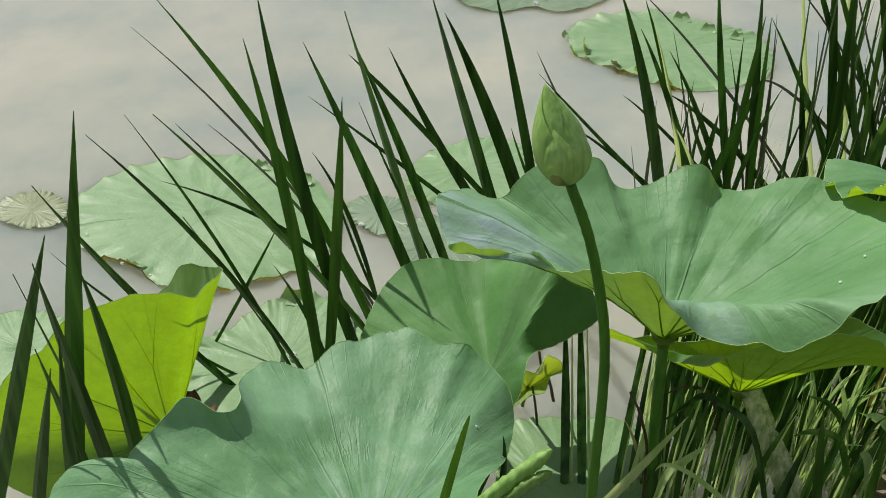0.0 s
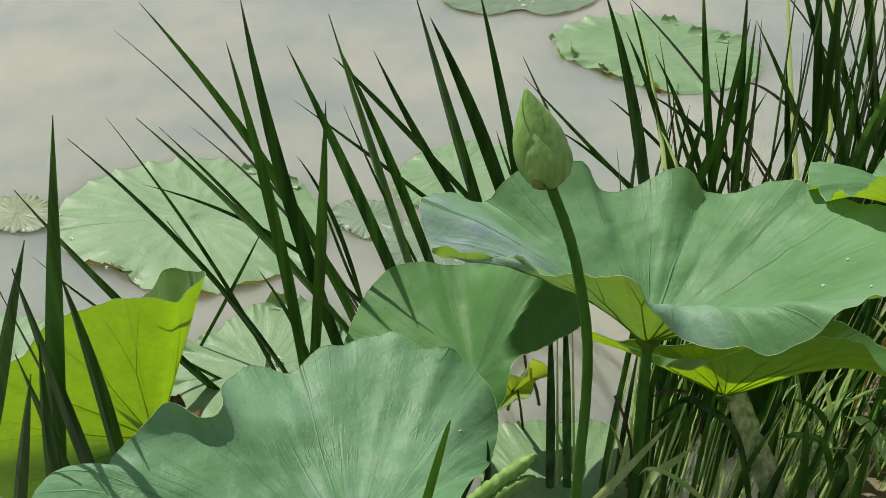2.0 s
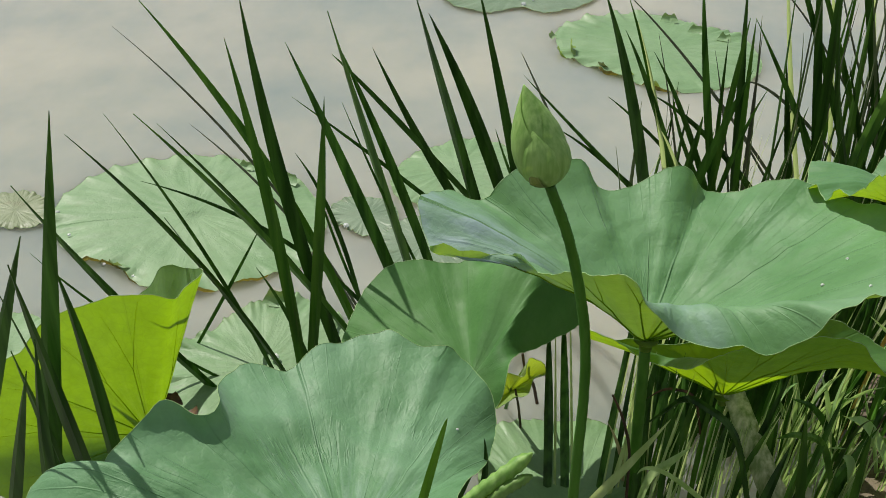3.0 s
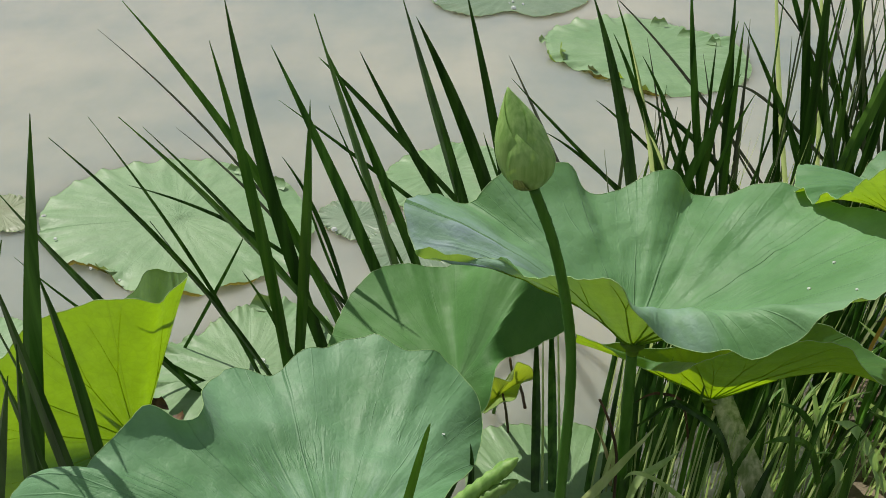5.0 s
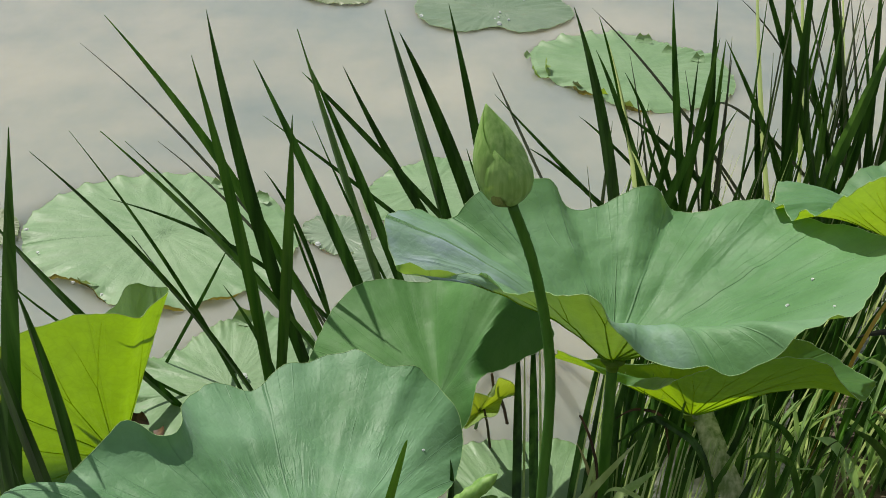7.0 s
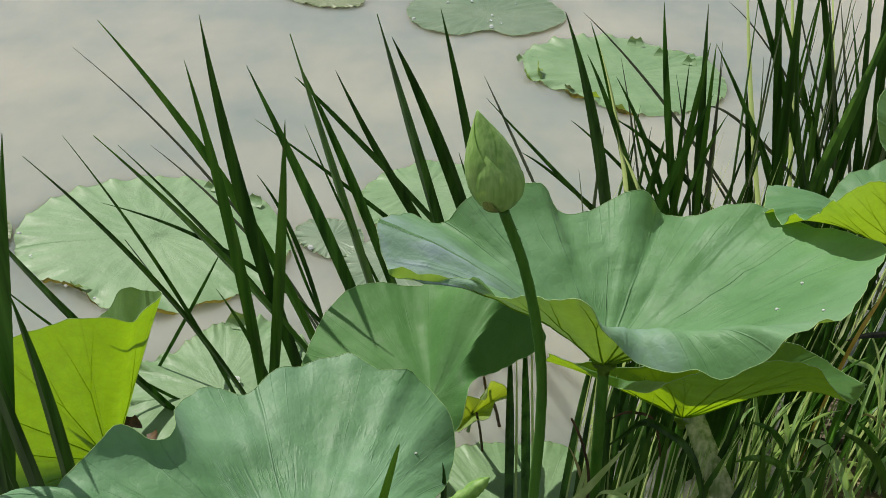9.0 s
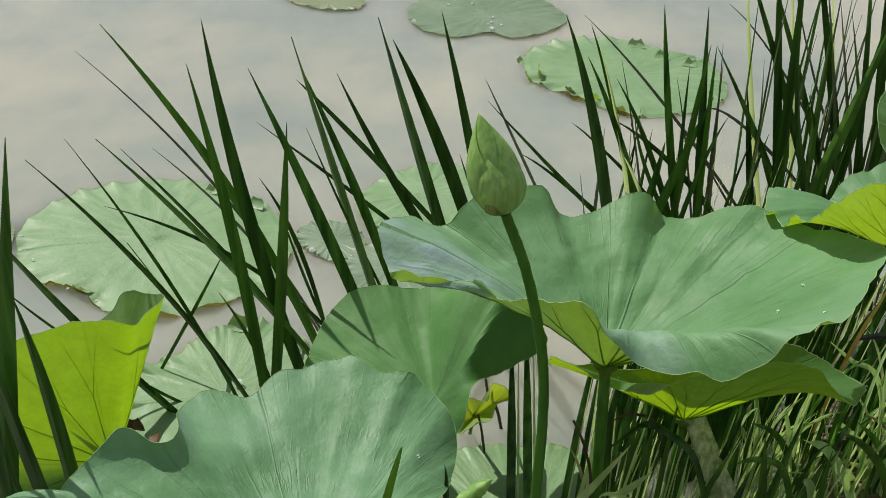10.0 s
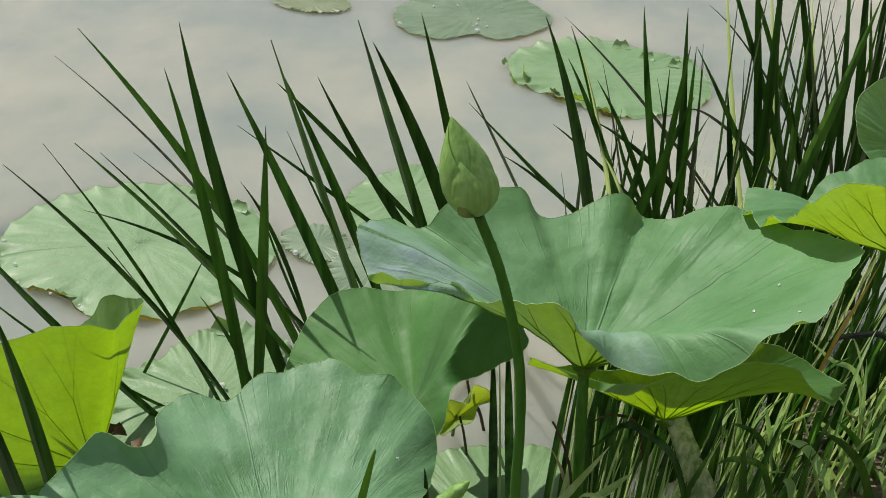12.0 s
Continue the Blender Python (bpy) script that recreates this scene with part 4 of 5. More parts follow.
middle_left = iris("fan of tall dark green sword blades in the water", [
    ((-0.125, 1.2, -0.02), (-0.202, 1.2, 0.258), (-0.366, 1.2, 0.488), 0.0134, M_SWORD_MID),
    ((-0.202, 1.12, -0.02), (-0.214, 1.12, 0.23), (-0.257, 1.12, 0.473), 0.0140, M_SWORD_MID),
    ((-0.156, 1.18, -0.02), (-0.226, 1.18, 0.238), (-0.249, 1.18, 0.502), 0.0163),
    ((-0.037, 1.16, -0.02), (-0.109, 1.16, 0.221), (-0.199, 1.16, 0.452), 0.0138),
    ((0.144, 1.33, -0.02), (-0.042, 1.33, 0.162), (-0.224, 1.33, 0.312), 0.0062),
    ((-0.201, 1.12, -0.02), (-0.173, 1.12, 0.193), (-0.155, 1.12, 0.405), 0.0135, M_SWORD_MID),
    ((-0.051, 1.29, -0.02), (-0.11, 1.29, 0.212), (-0.166, 1.29, 0.441), 0.0145, M_SWORD_MID),
    ((-0.023, 1.31, -0.02), (-0.08, 1.31, 0.191), (-0.158, 1.31, 0.391), 0.0123),
    ((0.15, 1.34, -0.02), (-0.115, 1.34, 0.311), (-0.17, 1.34, 0.366), 0.0079),
    ((0.093, 1.34, -0.02), (-0.033, 1.34, 0.169), (-0.118, 1.34, 0.375), 0.0125),
    ((-0.022, 1.29, -0.02), (-0.097, 1.29, 0.15), (-0.155, 1.29, 0.322), 0.0036),
    ((-0.188, 1.08, -0.02), (-0.273, 1.08, 0.206), (-0.431, 1.08, 0.379), 0.0085),
    ((-0.218, 1.1, -0.02), (-0.281, 1.1, 0.2), (-0.392, 1.1, 0.394), 0.0053),
    ((-0.111, 1.18, -0.02), (-0.229, 1.18, 0.186), (-0.385, 1.18, 0.357), 0.0125, M_SWORD_MID),
    ((-0.157, 1.26, -0.02), (-0.255, 1.26, 0.156), (-0.383, 1.26, 0.307), 0.0067),
    ((-0.142, 1.29, -0.02), (-0.214, 1.29, 0.164), (-0.351, 1.29, 0.293), 0.0044, M_REED),
    ((-0.136, 1.29, -0.02), (-0.251, 1.29, 0.248), (-0.428, 1.29, 0.422), 0.0042, M_REED),
    ((-0.09, 1.24, -0.02), (-0.205, 1.24, 0.178), (-0.409, 1.24, 0.237), 0.0060),
    ((-0.25, 1.19, -0.02), (-0.317, 1.19, 0.113), (-0.371, 1.19, 0.213), 0.0053),
    ((-0.373, 1.21, -0.02), (-0.303, 1.21, 0.101), (-0.257, 1.21, 0.189), 0.0043),
    ((-0.135, 1.27, -0.02), (-0.162, 1.27, 0.178), (-0.216, 1.27, 0.261), 0.0058),
    ((-0.13, 1.29, -0.022), (-0.173, 1.29, 0.096), (-0.198, 1.29, 0.217), 0.0038),
    ((-0.185, 1.12, -0.02), (-0.198, 1.12, 0.092), (-0.25, 1.12, 0.186), 0.0054),
])
middle = iris("tight upright dark green sword blades behind leaves", [
    ((0.062, 1.33, -0.02), (-0.007, 1.33, 0.239), (-0.063, 1.33, 0.452), 0.0165),
    ((0.102, 1.34, -0.02), (0.036, 1.34, 0.245), (-0.046, 1.34, 0.42), 0.0179),
    ((0.061, 1.32, -0.02), (0.009, 1.32, 0.195), (-0.017, 1.32, 0.291), 0.0121),
    ((0.104, 1.34, -0.02), (0.063, 1.34, 0.251), (0.015, 1.34, 0.457), 0.0124),
    ((0.145, 1.34, -0.02), (0.059, 1.34, 0.19), (0.04, 1.34, 0.261), 0.0045),
    ((0.246, 1.36, -0.02), (0.11, 1.36, 0.28), (0.072, 1.36, 0.36), 0.0037, M_REED),
    ((0.403, 1.36, -0.02), (0.192, 1.36, 0.197), (0.076, 1.36, 0.329), 0.0056),
    ((0.401, 1.36, -0.02), (0.198, 1.36, 0.211), (0.123, 1.36, 0.252), 0.0057),
])
back_right = iris("clump of dark green sword blades before a floating leaf", [
    ((0.266, 1.32, -0.02), (0.237, 1.32, 0.28), (0.167, 1.32, 0.459), 0.0142),
    ((0.319, 1.34, -0.02), (0.254, 1.34, 0.305), (0.201, 1.34, 0.441), 0.0069, M_SWORD_MID),
    ((0.353, 1.33, -0.02), (0.247, 1.33, 0.315), (0.199, 1.33, 0.401), 0.0080),
    ((0.295, 1.33, -0.02), (0.269, 1.33, 0.257), (0.213, 1.33, 0.412), 0.0058, M_SWORD_LIT),
    ((0.382, 1.35, -0.02), (0.316, 1.35, 0.243), (0.241, 1.35, 0.364), 0.0082),
    ((0.517, 1.36, -0.02), (0.352, 1.36, 0.247), (0.243, 1.36, 0.302), 0.0084),
    ((0.481, 1.36, -0.02), (0.251, 1.36, 0.253), (0.188, 1.36, 0.298), 0.0045),
    ((0.37, 1.34, -0.02), (0.308, 1.34, 0.308), (0.29, 1.34, 0.466), 0.0097),
    ((0.381, 1.34, -0.02), (0.36, 1.34, 0.223), (0.345, 1.34, 0.463), 0.0104),
    ((0.315, 1.32, -0.02), (0.334, 1.32, 0.296), (0.349, 1.32, 0.421), 0.0086, M_SWORD_MID),
    ((0.369, 1.33, -0.02), (0.359, 1.33, 0.293), (0.359, 1.33, 0.416), 0.0069, M_SWORD_MID),
    ((0.576, 1.36, -0.02), (0.467, 1.36, 0.233), (0.367, 1.36, 0.405), 0.0082),
    ((0.236, 1.3, -0.02), (0.31, 1.3, 0.234), (0.356, 1.3, 0.361), 0.0126),
    ((0.304, 1.31, -0.02), (0.338, 1.31, 0.246), (0.381, 1.31, 0.33), 0.0075),
])
back_right_small = iris("thin blades and reeds mixed into the back clump", [
    ((0.345, 1.35, -0.02), (0.333, 1.35, 0.221), (0.333, 1.35, 0.382), 0.0059),
    ((0.234, 1.3, -0.02), (0.296, 1.3, 0.236), (0.301, 1.3, 0.299), 0.0109),
    ((0.553, 1.42, -0.02), (0.339, 1.42, 0.302), (0.203, 1.42, 0.425), 0.0038, M_REED),
    ((0.389, 1.36, -0.02), (0.355, 1.36, 0.237), (0.32, 1.36, 0.363), 0.0030, M_REED),
    ((0.542, 1.4, -0.02), (0.405, 1.4, 0.181), (0.376, 1.4, 0.232), 0.0031, M_REED),
    ((0.693, 1.4, -0.02), (0.413, 1.4, 0.33), (0.372, 1.4, 0.299), 0.0038, M_REED),
    ((0.441, 1.32, -0.02), (0.278, 1.32, 0.214), (0.263, 1.32, 0.325), 0.0059),
    ((0.372, 1.3, -0.02), (0.275, 1.3, 0.244), (0.249, 1.3, 0.279), 0.0051, M_SWORD_LIT),
])
far_right = iris("dense tall dark sword blades at the pond edge", [
    ((0.594, 1.36, -0.02), (0.49, 1.36, 0.297), (0.378, 1.36, 0.541), 0.0091),
    ((0.505, 1.35, -0.02), (0.464, 1.35, 0.258), (0.419, 1.35, 0.57), 0.0118),
    ((0.463, 1.33, -0.02), (0.467, 1.33, 0.327), (0.449, 1.33, 0.56), 0.0131),
    ((0.613, 1.36, -0.02), (0.536, 1.36, 0.319), (0.467, 1.36, 0.558), 0.0101),
    ((0.596, 1.32, -0.02), (0.466, 1.32, 0.247), (0.458, 1.32, 0.435), 0.0102),
    ((0.511, 1.34, -0.02), (0.505, 1.34, 0.254), (0.502, 1.34, 0.443), 0.0070, M_SWORD_MID),
    ((0.629, 1.36, -0.02), (0.587, 1.36, 0.263), (0.531, 1.36, 0.451), 0.0071, M_SWORD),
    ((0.601, 1.36, -0.02), (0.577, 1.36, 0.308), (0.539, 1.36, 0.549), 0.0096),
    ((0.431, 1.3, -0.02), (0.519, 1.3, 0.262), (0.568, 1.3, 0.491), 0.0126, M_SWORD_MID),
    ((0.513, 1.4, -0.02), (0.441, 1.4, 0.233), (0.398, 1.4, 0.527), 0.0060, M_SWORD_LIT),
    ((0.609, 1.38, -0.02), (0.52, 1.38, 0.307), (0.404, 1.38, 0.542), 0.0065, M_SWORD_MID),
    ((0.688, 1.4, -0.02), (0.514, 1.4, 0.308), (0.459, 1.4, 0.5), 0.0030, M_REED),
    ((0.52, 1.33, -0.02), (0.548, 1.33, 0.244), (0.564, 1.33, 0.443), 0.0108),
    ((0.483, 1.38, -0.02), (0.44, 1.38, 0.212), (0.42, 1.38, 0.339), 0.0095),
])
far_right_more = iris("tall mixed green and pale blades by the bank", [
    ((0.531, 1.4, -0.02), (0.5, 1.4, 0.283), (0.452, 1.4, 0.535), 0.0055, M_SWORD_LIT),
    ((0.626, 1.42, -0.02), (0.567, 1.42, 0.229), (0.514, 1.42, 0.51), 0.0045, M_SWORD_LIT),
    ((0.643, 1.42, -0.02), (0.584, 1.42, 0.264), (0.536, 1.42, 0.448), 0.0038, M_REED),
    ((0.578, 1.34, -0.02), (0.534, 1.34, 0.228), (0.488, 1.34, 0.349), 0.0066),
    ((0.636, 1.36, -0.02), (0.591, 1.36, 0.308), (0.563, 1.36, 0.549), 0.0107),
    ((0.644, 1.36, -0.02), (0.6, 1.36, 0.308), (0.596, 1.36, 0.549), 0.0096),
    ((0.574, 1.36, -0.02), (0.618, 1.36, 0.265), (0.62, 1.36, 0.499), 0.0109),
    ((0.694, 1.42, -0.02), (0.487, 1.42, 0.372), (0.392, 1.42, 0.44), 0.0030, M_REED),
    ((0.695, 1.4, -0.02), (0.637, 1.4, 0.228), (0.592, 1.4, 0.474), 0.0090, M_SWORD_MID),
    ((0.578, 1.34, -0.02), (0.445, 1.34, 0.224), (0.433, 1.34, 0.291), 0.0067),
])
upright_pair = iris("pair of straight blades rising past a flower stalk", [
    ((0.091, 0.925, -0.02), (0.094, 0.97, 0.07), (0.096, 1.075, 0.160), 0.0100, M_SWORD, -8),
    ((0.111, 0.925, -0.02), (0.112, 0.97, 0.07), (0.113, 1.085, 0.175), 0.0100, M_SWORD, -12),
    ((0.100, 0.928, -0.02), (0.102, 0.973, 0.07), (0.104, 1.08, 0.165), 0.0035, M_SWORD_LIT, -40),
    ((0.120, 0.928, -0.02), (0.120, 0.973, 0.07), (0.121, 1.09, 0.178), 0.0030, M_SWORD_LIT, -40),
    ((-0.017, 0.8, -0.02), (0.025, 0.8, 0.142), (0.015, 0.8, 0.199), 0.0070),
    ((-0.063, 0.8, -0.02), (-0.001, 0.8, 0.146), (0.009, 0.8, 0.171), 0.0059),
])
near_blade = iris("single bright green blade tip close to the water", [
    ((-0.113, 0.58, -0.02), (-0.021, 0.58, 0.401), (-0.017, 0.58, 0.409), 0.0069, M_TIP),
])


def thicket():
    rng = random.Random(11)
    plant = None
    for i in range(320):
        if i % 20 == 0:
            plant = thing("iris_plant", "crowded green blades, some paled as if sunlit, on the muddy bank", "iris plant", "iris plants")
            low = i < 200
            gx, gy = rng.uniform(0.22, 0.66), rng.uniform(0.95, 1.14) if low else rng.uniform(1.22, 1.36)
            if low and gx > 0.36:
                gy = max(gy, 1.06)
        x, y = max(0.2, gx + rng.gauss(0, 0.05)), max(0.9, gy + rng.gauss(0, 0.035))
        if low:
            hgt, back = rng.uniform(0.15, 0.25), rng.uniform(0.01, 0.06)
        else:
            hgt, back = rng.uniform(0.12, 0.30), rng.gauss(0.03, 0.05)
        lean = rng.gauss(0.06, 0.018)
        z = max(bank_height(x, y), -0.01)
        root = (x, y, z - 0.01)
        tip = (x + lean, y + back, z + hgt)
        ctrl = (x + lean * 0.45, y + back * 0.4, z + hgt * 0.52)
        # dark and paled blades mixed: sun and shade contrast lies in the colours
        mat = rng.choices((M_SWORD, M_SWORD_LIT, M_GRASS), (6.5, 4, 1.5))[0]
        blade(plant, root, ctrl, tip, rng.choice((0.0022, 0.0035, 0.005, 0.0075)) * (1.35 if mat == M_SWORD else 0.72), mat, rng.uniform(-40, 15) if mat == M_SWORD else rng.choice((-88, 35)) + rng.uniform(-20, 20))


def dark_clumps():
    rng = random.Random(31)
    for k in range(8):
        plant = thing("iris_plant", "broad dark iris leaves standing close in the mud", "iris plant", "iris plants")
        gx, gy = (0.25 + 0.062 * k, 1.02) if k < 7 else (0.33, 0.95)
        for i in range(6):
            x, y = gx + rng.uniform(-0.035, 0.035), gy + rng.uniform(0, 0.07)
            z = max(bank_height(x, y), -0.01)
            h = rng.uniform(0.12, 0.17)
            lean = rng.uniform(0.0, 0.045)
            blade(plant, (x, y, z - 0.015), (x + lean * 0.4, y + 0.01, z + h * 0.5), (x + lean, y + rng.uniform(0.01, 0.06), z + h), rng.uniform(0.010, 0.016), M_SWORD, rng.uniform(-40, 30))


def near_blades():
    rng = random.Random(47)
    for k in range(6):
        plant = thing("iris_plant", "straight slim blades rising from the shallow edge", "iris plant", "iris plants")
        for i in range(5):
            x, y = 0.185 + 0.042 * k + rng.uniform(-0.03, 0.03), rng.uniform(0.85, 0.93)
            h = rng.uniform(0.11, 0.19)
            lean = rng.gauss(0.03, 0.02)
            dark = rng.random() < 0.6
            mat = rng.choice((M_SWORD, M_SWORD, M_SWORD_MID)) if dark else rng.choice((M_SWORD_LIT, M_GRASS, M_SWORD_LIT, M_SWORD_MID))
            w = rng.uniform(0.006, 0.011) if dark else rng.uniform(0.003, 0.006)
            blade(plant, (x, y, -0.02), (x + lean * 0.4, y + 0.01, h * 0.5), (x + lean, y + rng.uniform(0.0, 0.05), h), w, mat, rng.uniform(-40, 15) if dark else rng.choice((-88, 35)) + rng.uniform(-20, 20))


def tall_slender():
    rng = random.Random(53)
    for gx, wide, count in ((0.27, 0.07, 6), (0.45, 0.06, 11), (0.53, 0.06, 13), (0.62, 0.05, 14)):
        plant = thing("iris_plant", "thin tall pale reeds among the iris clumps", "iris plant", "iris plants")
        for i in range(count):
            x, y = gx + rng.uniform(-wide, wide), rng.uniform(1.33, 1.43)
            h = rng.uniform(0.30, 0.54) if gx > 0.4 else rng.uniform(0.22, 0.36)
            lean = rng.gauss(0.01, 0.035)
            mat = rng.choice((M_PALE_REED, M_SWORD_MID, M_REED, M_SWORD, M_PALE_REED))
            blade(plant, (x, y, -0.02), (x + lean * 0.35, y, h * 0.5), (x + lean, y + rng.uniform(-0.03, 0.03), h), rng.uniform(0.002, 0.0055), mat, rng.uniform(-70, 15))


def grass_tufts():
    rng = random.Random(5)
    for k in range(7):
        plant = thing("grass_tuft", "tuft of bright green arching bank grass", "grass", "grass tufts")
        cx, cy = rng.uniform(0.36, 0.58), rng.uniform(0.93, 1.02)
        for i in range(10):
            x, y = cx + rng.gauss(0, 0.022), cy + rng.gauss(0, 0.022)
            z = max(bank_height(x, y), -0.01)
            a = rng.gauss(0.3, 1.0)
            ln, h = rng.uniform(0.02, 0.08), rng.uniform(0.08, 0.19)
            blade(plant, (x, y, z - 0.005), (x + math.cos(a) * ln * 0.3, y + math.sin(a) * ln * 0.3, z + h * 0.85),
                  (x + math.cos(a) * ln, y + math.sin(a) * ln, z + h), rng.uniform(0.004, 0.009), rng.choice((M_GRASS_BROAD, M_GRASS_BROAD, M_SWORD_LIT, M_SWORD)), rng.choice((-85, 32)) + rng.uniform(-12, 12), up=0.5)


def edge_reeds():
    rng = random.Random(23)
    for k in range(4):
        plant = thing("iris_plant", "slender green blades leaning at the water's edge", "iris plant", "iris plants")
        for i in range(10):
            x, y = rng.uniform(0.165, 0.25), rng.uniform(0.93, 1.10)
            x += 0.16 * (y - 1.0)
            ln = rng.uniform(0.02, 0.065)
            h = rng.uniform(0.15, 0.22)
            mat = rng.choices((M_SWORD, M_SWORD_LIT, M_GRASS), (5, 3, 1))[0]
            blade(plant, (x, y, -0.02), (x + ln * 0.45, y + 0.03, h * 0.5), (x + ln, y + rng.uniform(0.05, 0.1), h), rng.choice((0.003, 0.005, 0.007, 0.009)), mat, rng.uniform(-20, 15) if mat == M_SWORD else rng.choice((-88, 35)) + rng.uniform(-20, 20))


def flap(at, size, az, lift, material, name="curled_flap", label="curled torn flap on a floating leaf's edge"):
    """A torn piece of leaf edge, curled upwards."""
    ob = thing(name, label, "leaf flap", "leaf flaps")
    verts, faces = [], []
    a = radians(az)
    out = Vector((math.cos(a), math.sin(a), 0))
    side = Vector((-math.sin(a), math.cos(a), 0))
    for j in range(7):
        v = j / 6
        for i in range(7):
            s = -1 + i / 3
            w = size * (1 - 0.55 * v * v)
            curl = v * lift
            p = Vector(at) + side * s * w * 0.6 + out * (size * 0.7 * math.sin(curl) / max(lift, 0.1)) + Vector((0, 0, size * 0.7 * (1 - math.cos(curl)) / max(lift, 0.1) + 0.15 * size * s * s * v))
            verts.append(p + Vector((0, 0, 0.004 * noise.noise(p * 60))))
    for j in range(6):
        for i in range(6):
            k = j * 7 + i
            faces.append((k, k + 1, k + 8, k + 7))
    finish("leaf_piece", verts, faces, material, ob, uvs=[((i % 7) / 70, 0.6 + 0.05 * (i // 7)) for i in range(49)])


def front_slivers():
    rng = random.Random(71)
    for k in range(5):
        plant = thing("iris_plant", "narrow sunlit blades standing before darker ones", "iris plant", "iris plants")
        for i in range(14):
            x, y = 0.215 + 0.045 * k + rng.uniform(-0.02, 0.025), rng.uniform(0.87, 0.95)
            h, lean = rng.uniform(0.09, 0.15), rng.gauss(0.025, 0.012)
            z = max(bank_height(x, y), -0.01)
            # the sun on these slivers is painted by their pale materials
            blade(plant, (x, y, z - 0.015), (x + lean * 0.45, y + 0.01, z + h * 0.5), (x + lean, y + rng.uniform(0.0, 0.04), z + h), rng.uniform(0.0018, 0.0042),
                  rng.choice((M_SWORD_LIT, M_GRASS)), rng.choice((-80, 20, 35)) + rng.uniform(-15, 15))


thicket()
front_slivers()
dark_clumps()
near_blades()
tall_slender()
edge_reeds()
grass_tufts()
for at, size, az, lift, mat in (
    ((0.242, 2.256, 0.006), 0.040, 175, 2.3, M_YOUNG), ((0.293, 2.175, 0.006), 0.022, 220, 1.5, M_PAD_OLD), ((0.339, 2.139, 0.006), 0.026, 235, 1.6, M_YOUNG),
    ((0.467, 2.427, 0.006), 0.034, 80, 1.5, M_PAD), ((0.512, 2.357, 0.006), 0.030, 60, 1.5, M_PAD), ((0.566, 2.312, 0.006), 0.028, 60, 1.4, M_PAD), ((0.203, 2.336, 0.006), 0.022, 150, 1.4, M_PAD),
    ((0.378, 2.076, 0.006), 0.028, 250, 1.4, M_PAD), ((-0.377, 1.712, 0.006), 0.026, 70, 1.5, M_PAD), ((-0.297, 1.659, 0.006), 0.030, 60, 1.5, M_PAD), ((-0.51, 1.408, 0.006), 0.030, 240, 1.2, M_PAD),
    ((-0.268, 1.298, 0.006), 0.034, 80, 1.5, M_PAD), ((-0.361, 1.064, 0.02), 0.024, 100, 1.3, M_BROWN), ((-0.336, 1.045, 0.02), 0.020, 20, 0.8, M_BROWN),
):
    flap(at, size, az, lift, mat)


# ---- small things ----
def rolled_leaf(label, lines, material):
    """A young leaf still rolled from both sides: two tapering scrolls side by side."""
    ob = thing("rolled_leaf", label, "young leaf")
    for a, c, t, r in lines:
        pts = bezier((a, c, t), 26)
        rad = [r * (0.75 + 0.25 * math.sin(math.pi * k / 25)) * (1 if k < 20 else max(0.12, 1 - ((k - 20) / 5.5) ** 2)) for k in range(26)]
        tube("scroll", pts, rad, material, ob, sides=16, rough=0.22, seed=int(r * 1e5))
    return ob


rolled_leaf("pale green young lotus leaf still rolled up", (
    ((-0.009, 0.7, 0.208), (0.027, 0.71, 0.235), (0.054, 0.72, 0.253), 0.0066),
    ((0.01, 0.7, 0.208), (0.031, 0.7, 0.234), (0.054, 0.71, 0.237), 0.0052),
), M_ROLL)
lotus_leaf("small lime-green folded young lotus leaf", (0.052, 1.035, 0.066),
    [(-127, 0.029, -0.007), (-145, 0.020, 0.014), (180, 0.007, 0.028), (-40, 0.018, 0.030), (-35, 0.021, 0.046), (0, 0.022, 0.049), (30, 0.046, 0.024), (28, 0.049, 0.008), (0, 0.028, 0.021), (-51, 0.030, 0.013), (-86, 0.034, 0.018)],
    (0.050, 1.10, -0.02), M_YOUNG, power=0.9, seed=31, stalk=0.002, crinkle=0.001, ripple=0.001, fold=0.001, nu=96, nr=16, veins=10, category="young leaf")
def long_leaves(label, rows, name="iris_plant", category="iris plant", group="iris plants"):
    """A plant of arching leaves, each given by the points that it runs through."""
    plant = thing(name, label, category, group)
    for knots, width, mat, turn in rows:
        blade(plant, knots[0], None, knots[-1], width, mat, turn, knots=knots, up=0.7)
    return plant


iris("slim leaning blades with pale edges at the waterline", [
    ((0.146, 0.93, -0.02), (0.160, 0.96, 0.08), (0.181, 1.005, 0.172), 0.0060),
    ((0.151, 0.932, -0.02), (0.165, 0.962, 0.08), (0.185, 1.005, 0.170), 0.0022, M_SWORD_LIT, 25),
    ((0.162, 0.93, -0.02), (0.173, 0.96, 0.08), (0.190, 1.005, 0.160), 0.0055),
    ((0.168, 0.93, -0.02), (0.180, 0.96, 0.08), (0.198, 1.005, 0.165), 0.0020, M_SWORD_LIT, 30),
    ((0.190, 0.93, -0.02), (0.203, 0.96, 0.07), (0.219, 1.005, 0.135), 0.0050),
    ((0.200, 0.93, -0.02), (0.205, 0.96, 0.07), (0.212, 1.005, 0.140), 0.0022, M_SWORD_LIT, 30),
    ((0.211, 0.93, -0.02), (0.219, 0.96, 0.07), (0.229, 1.005, 0.140), 0.0058),
    ((0.237, 0.93, -0.02), (0.240, 0.96, 0.07), (0.245, 1.005, 0.130), 0.0070),
])
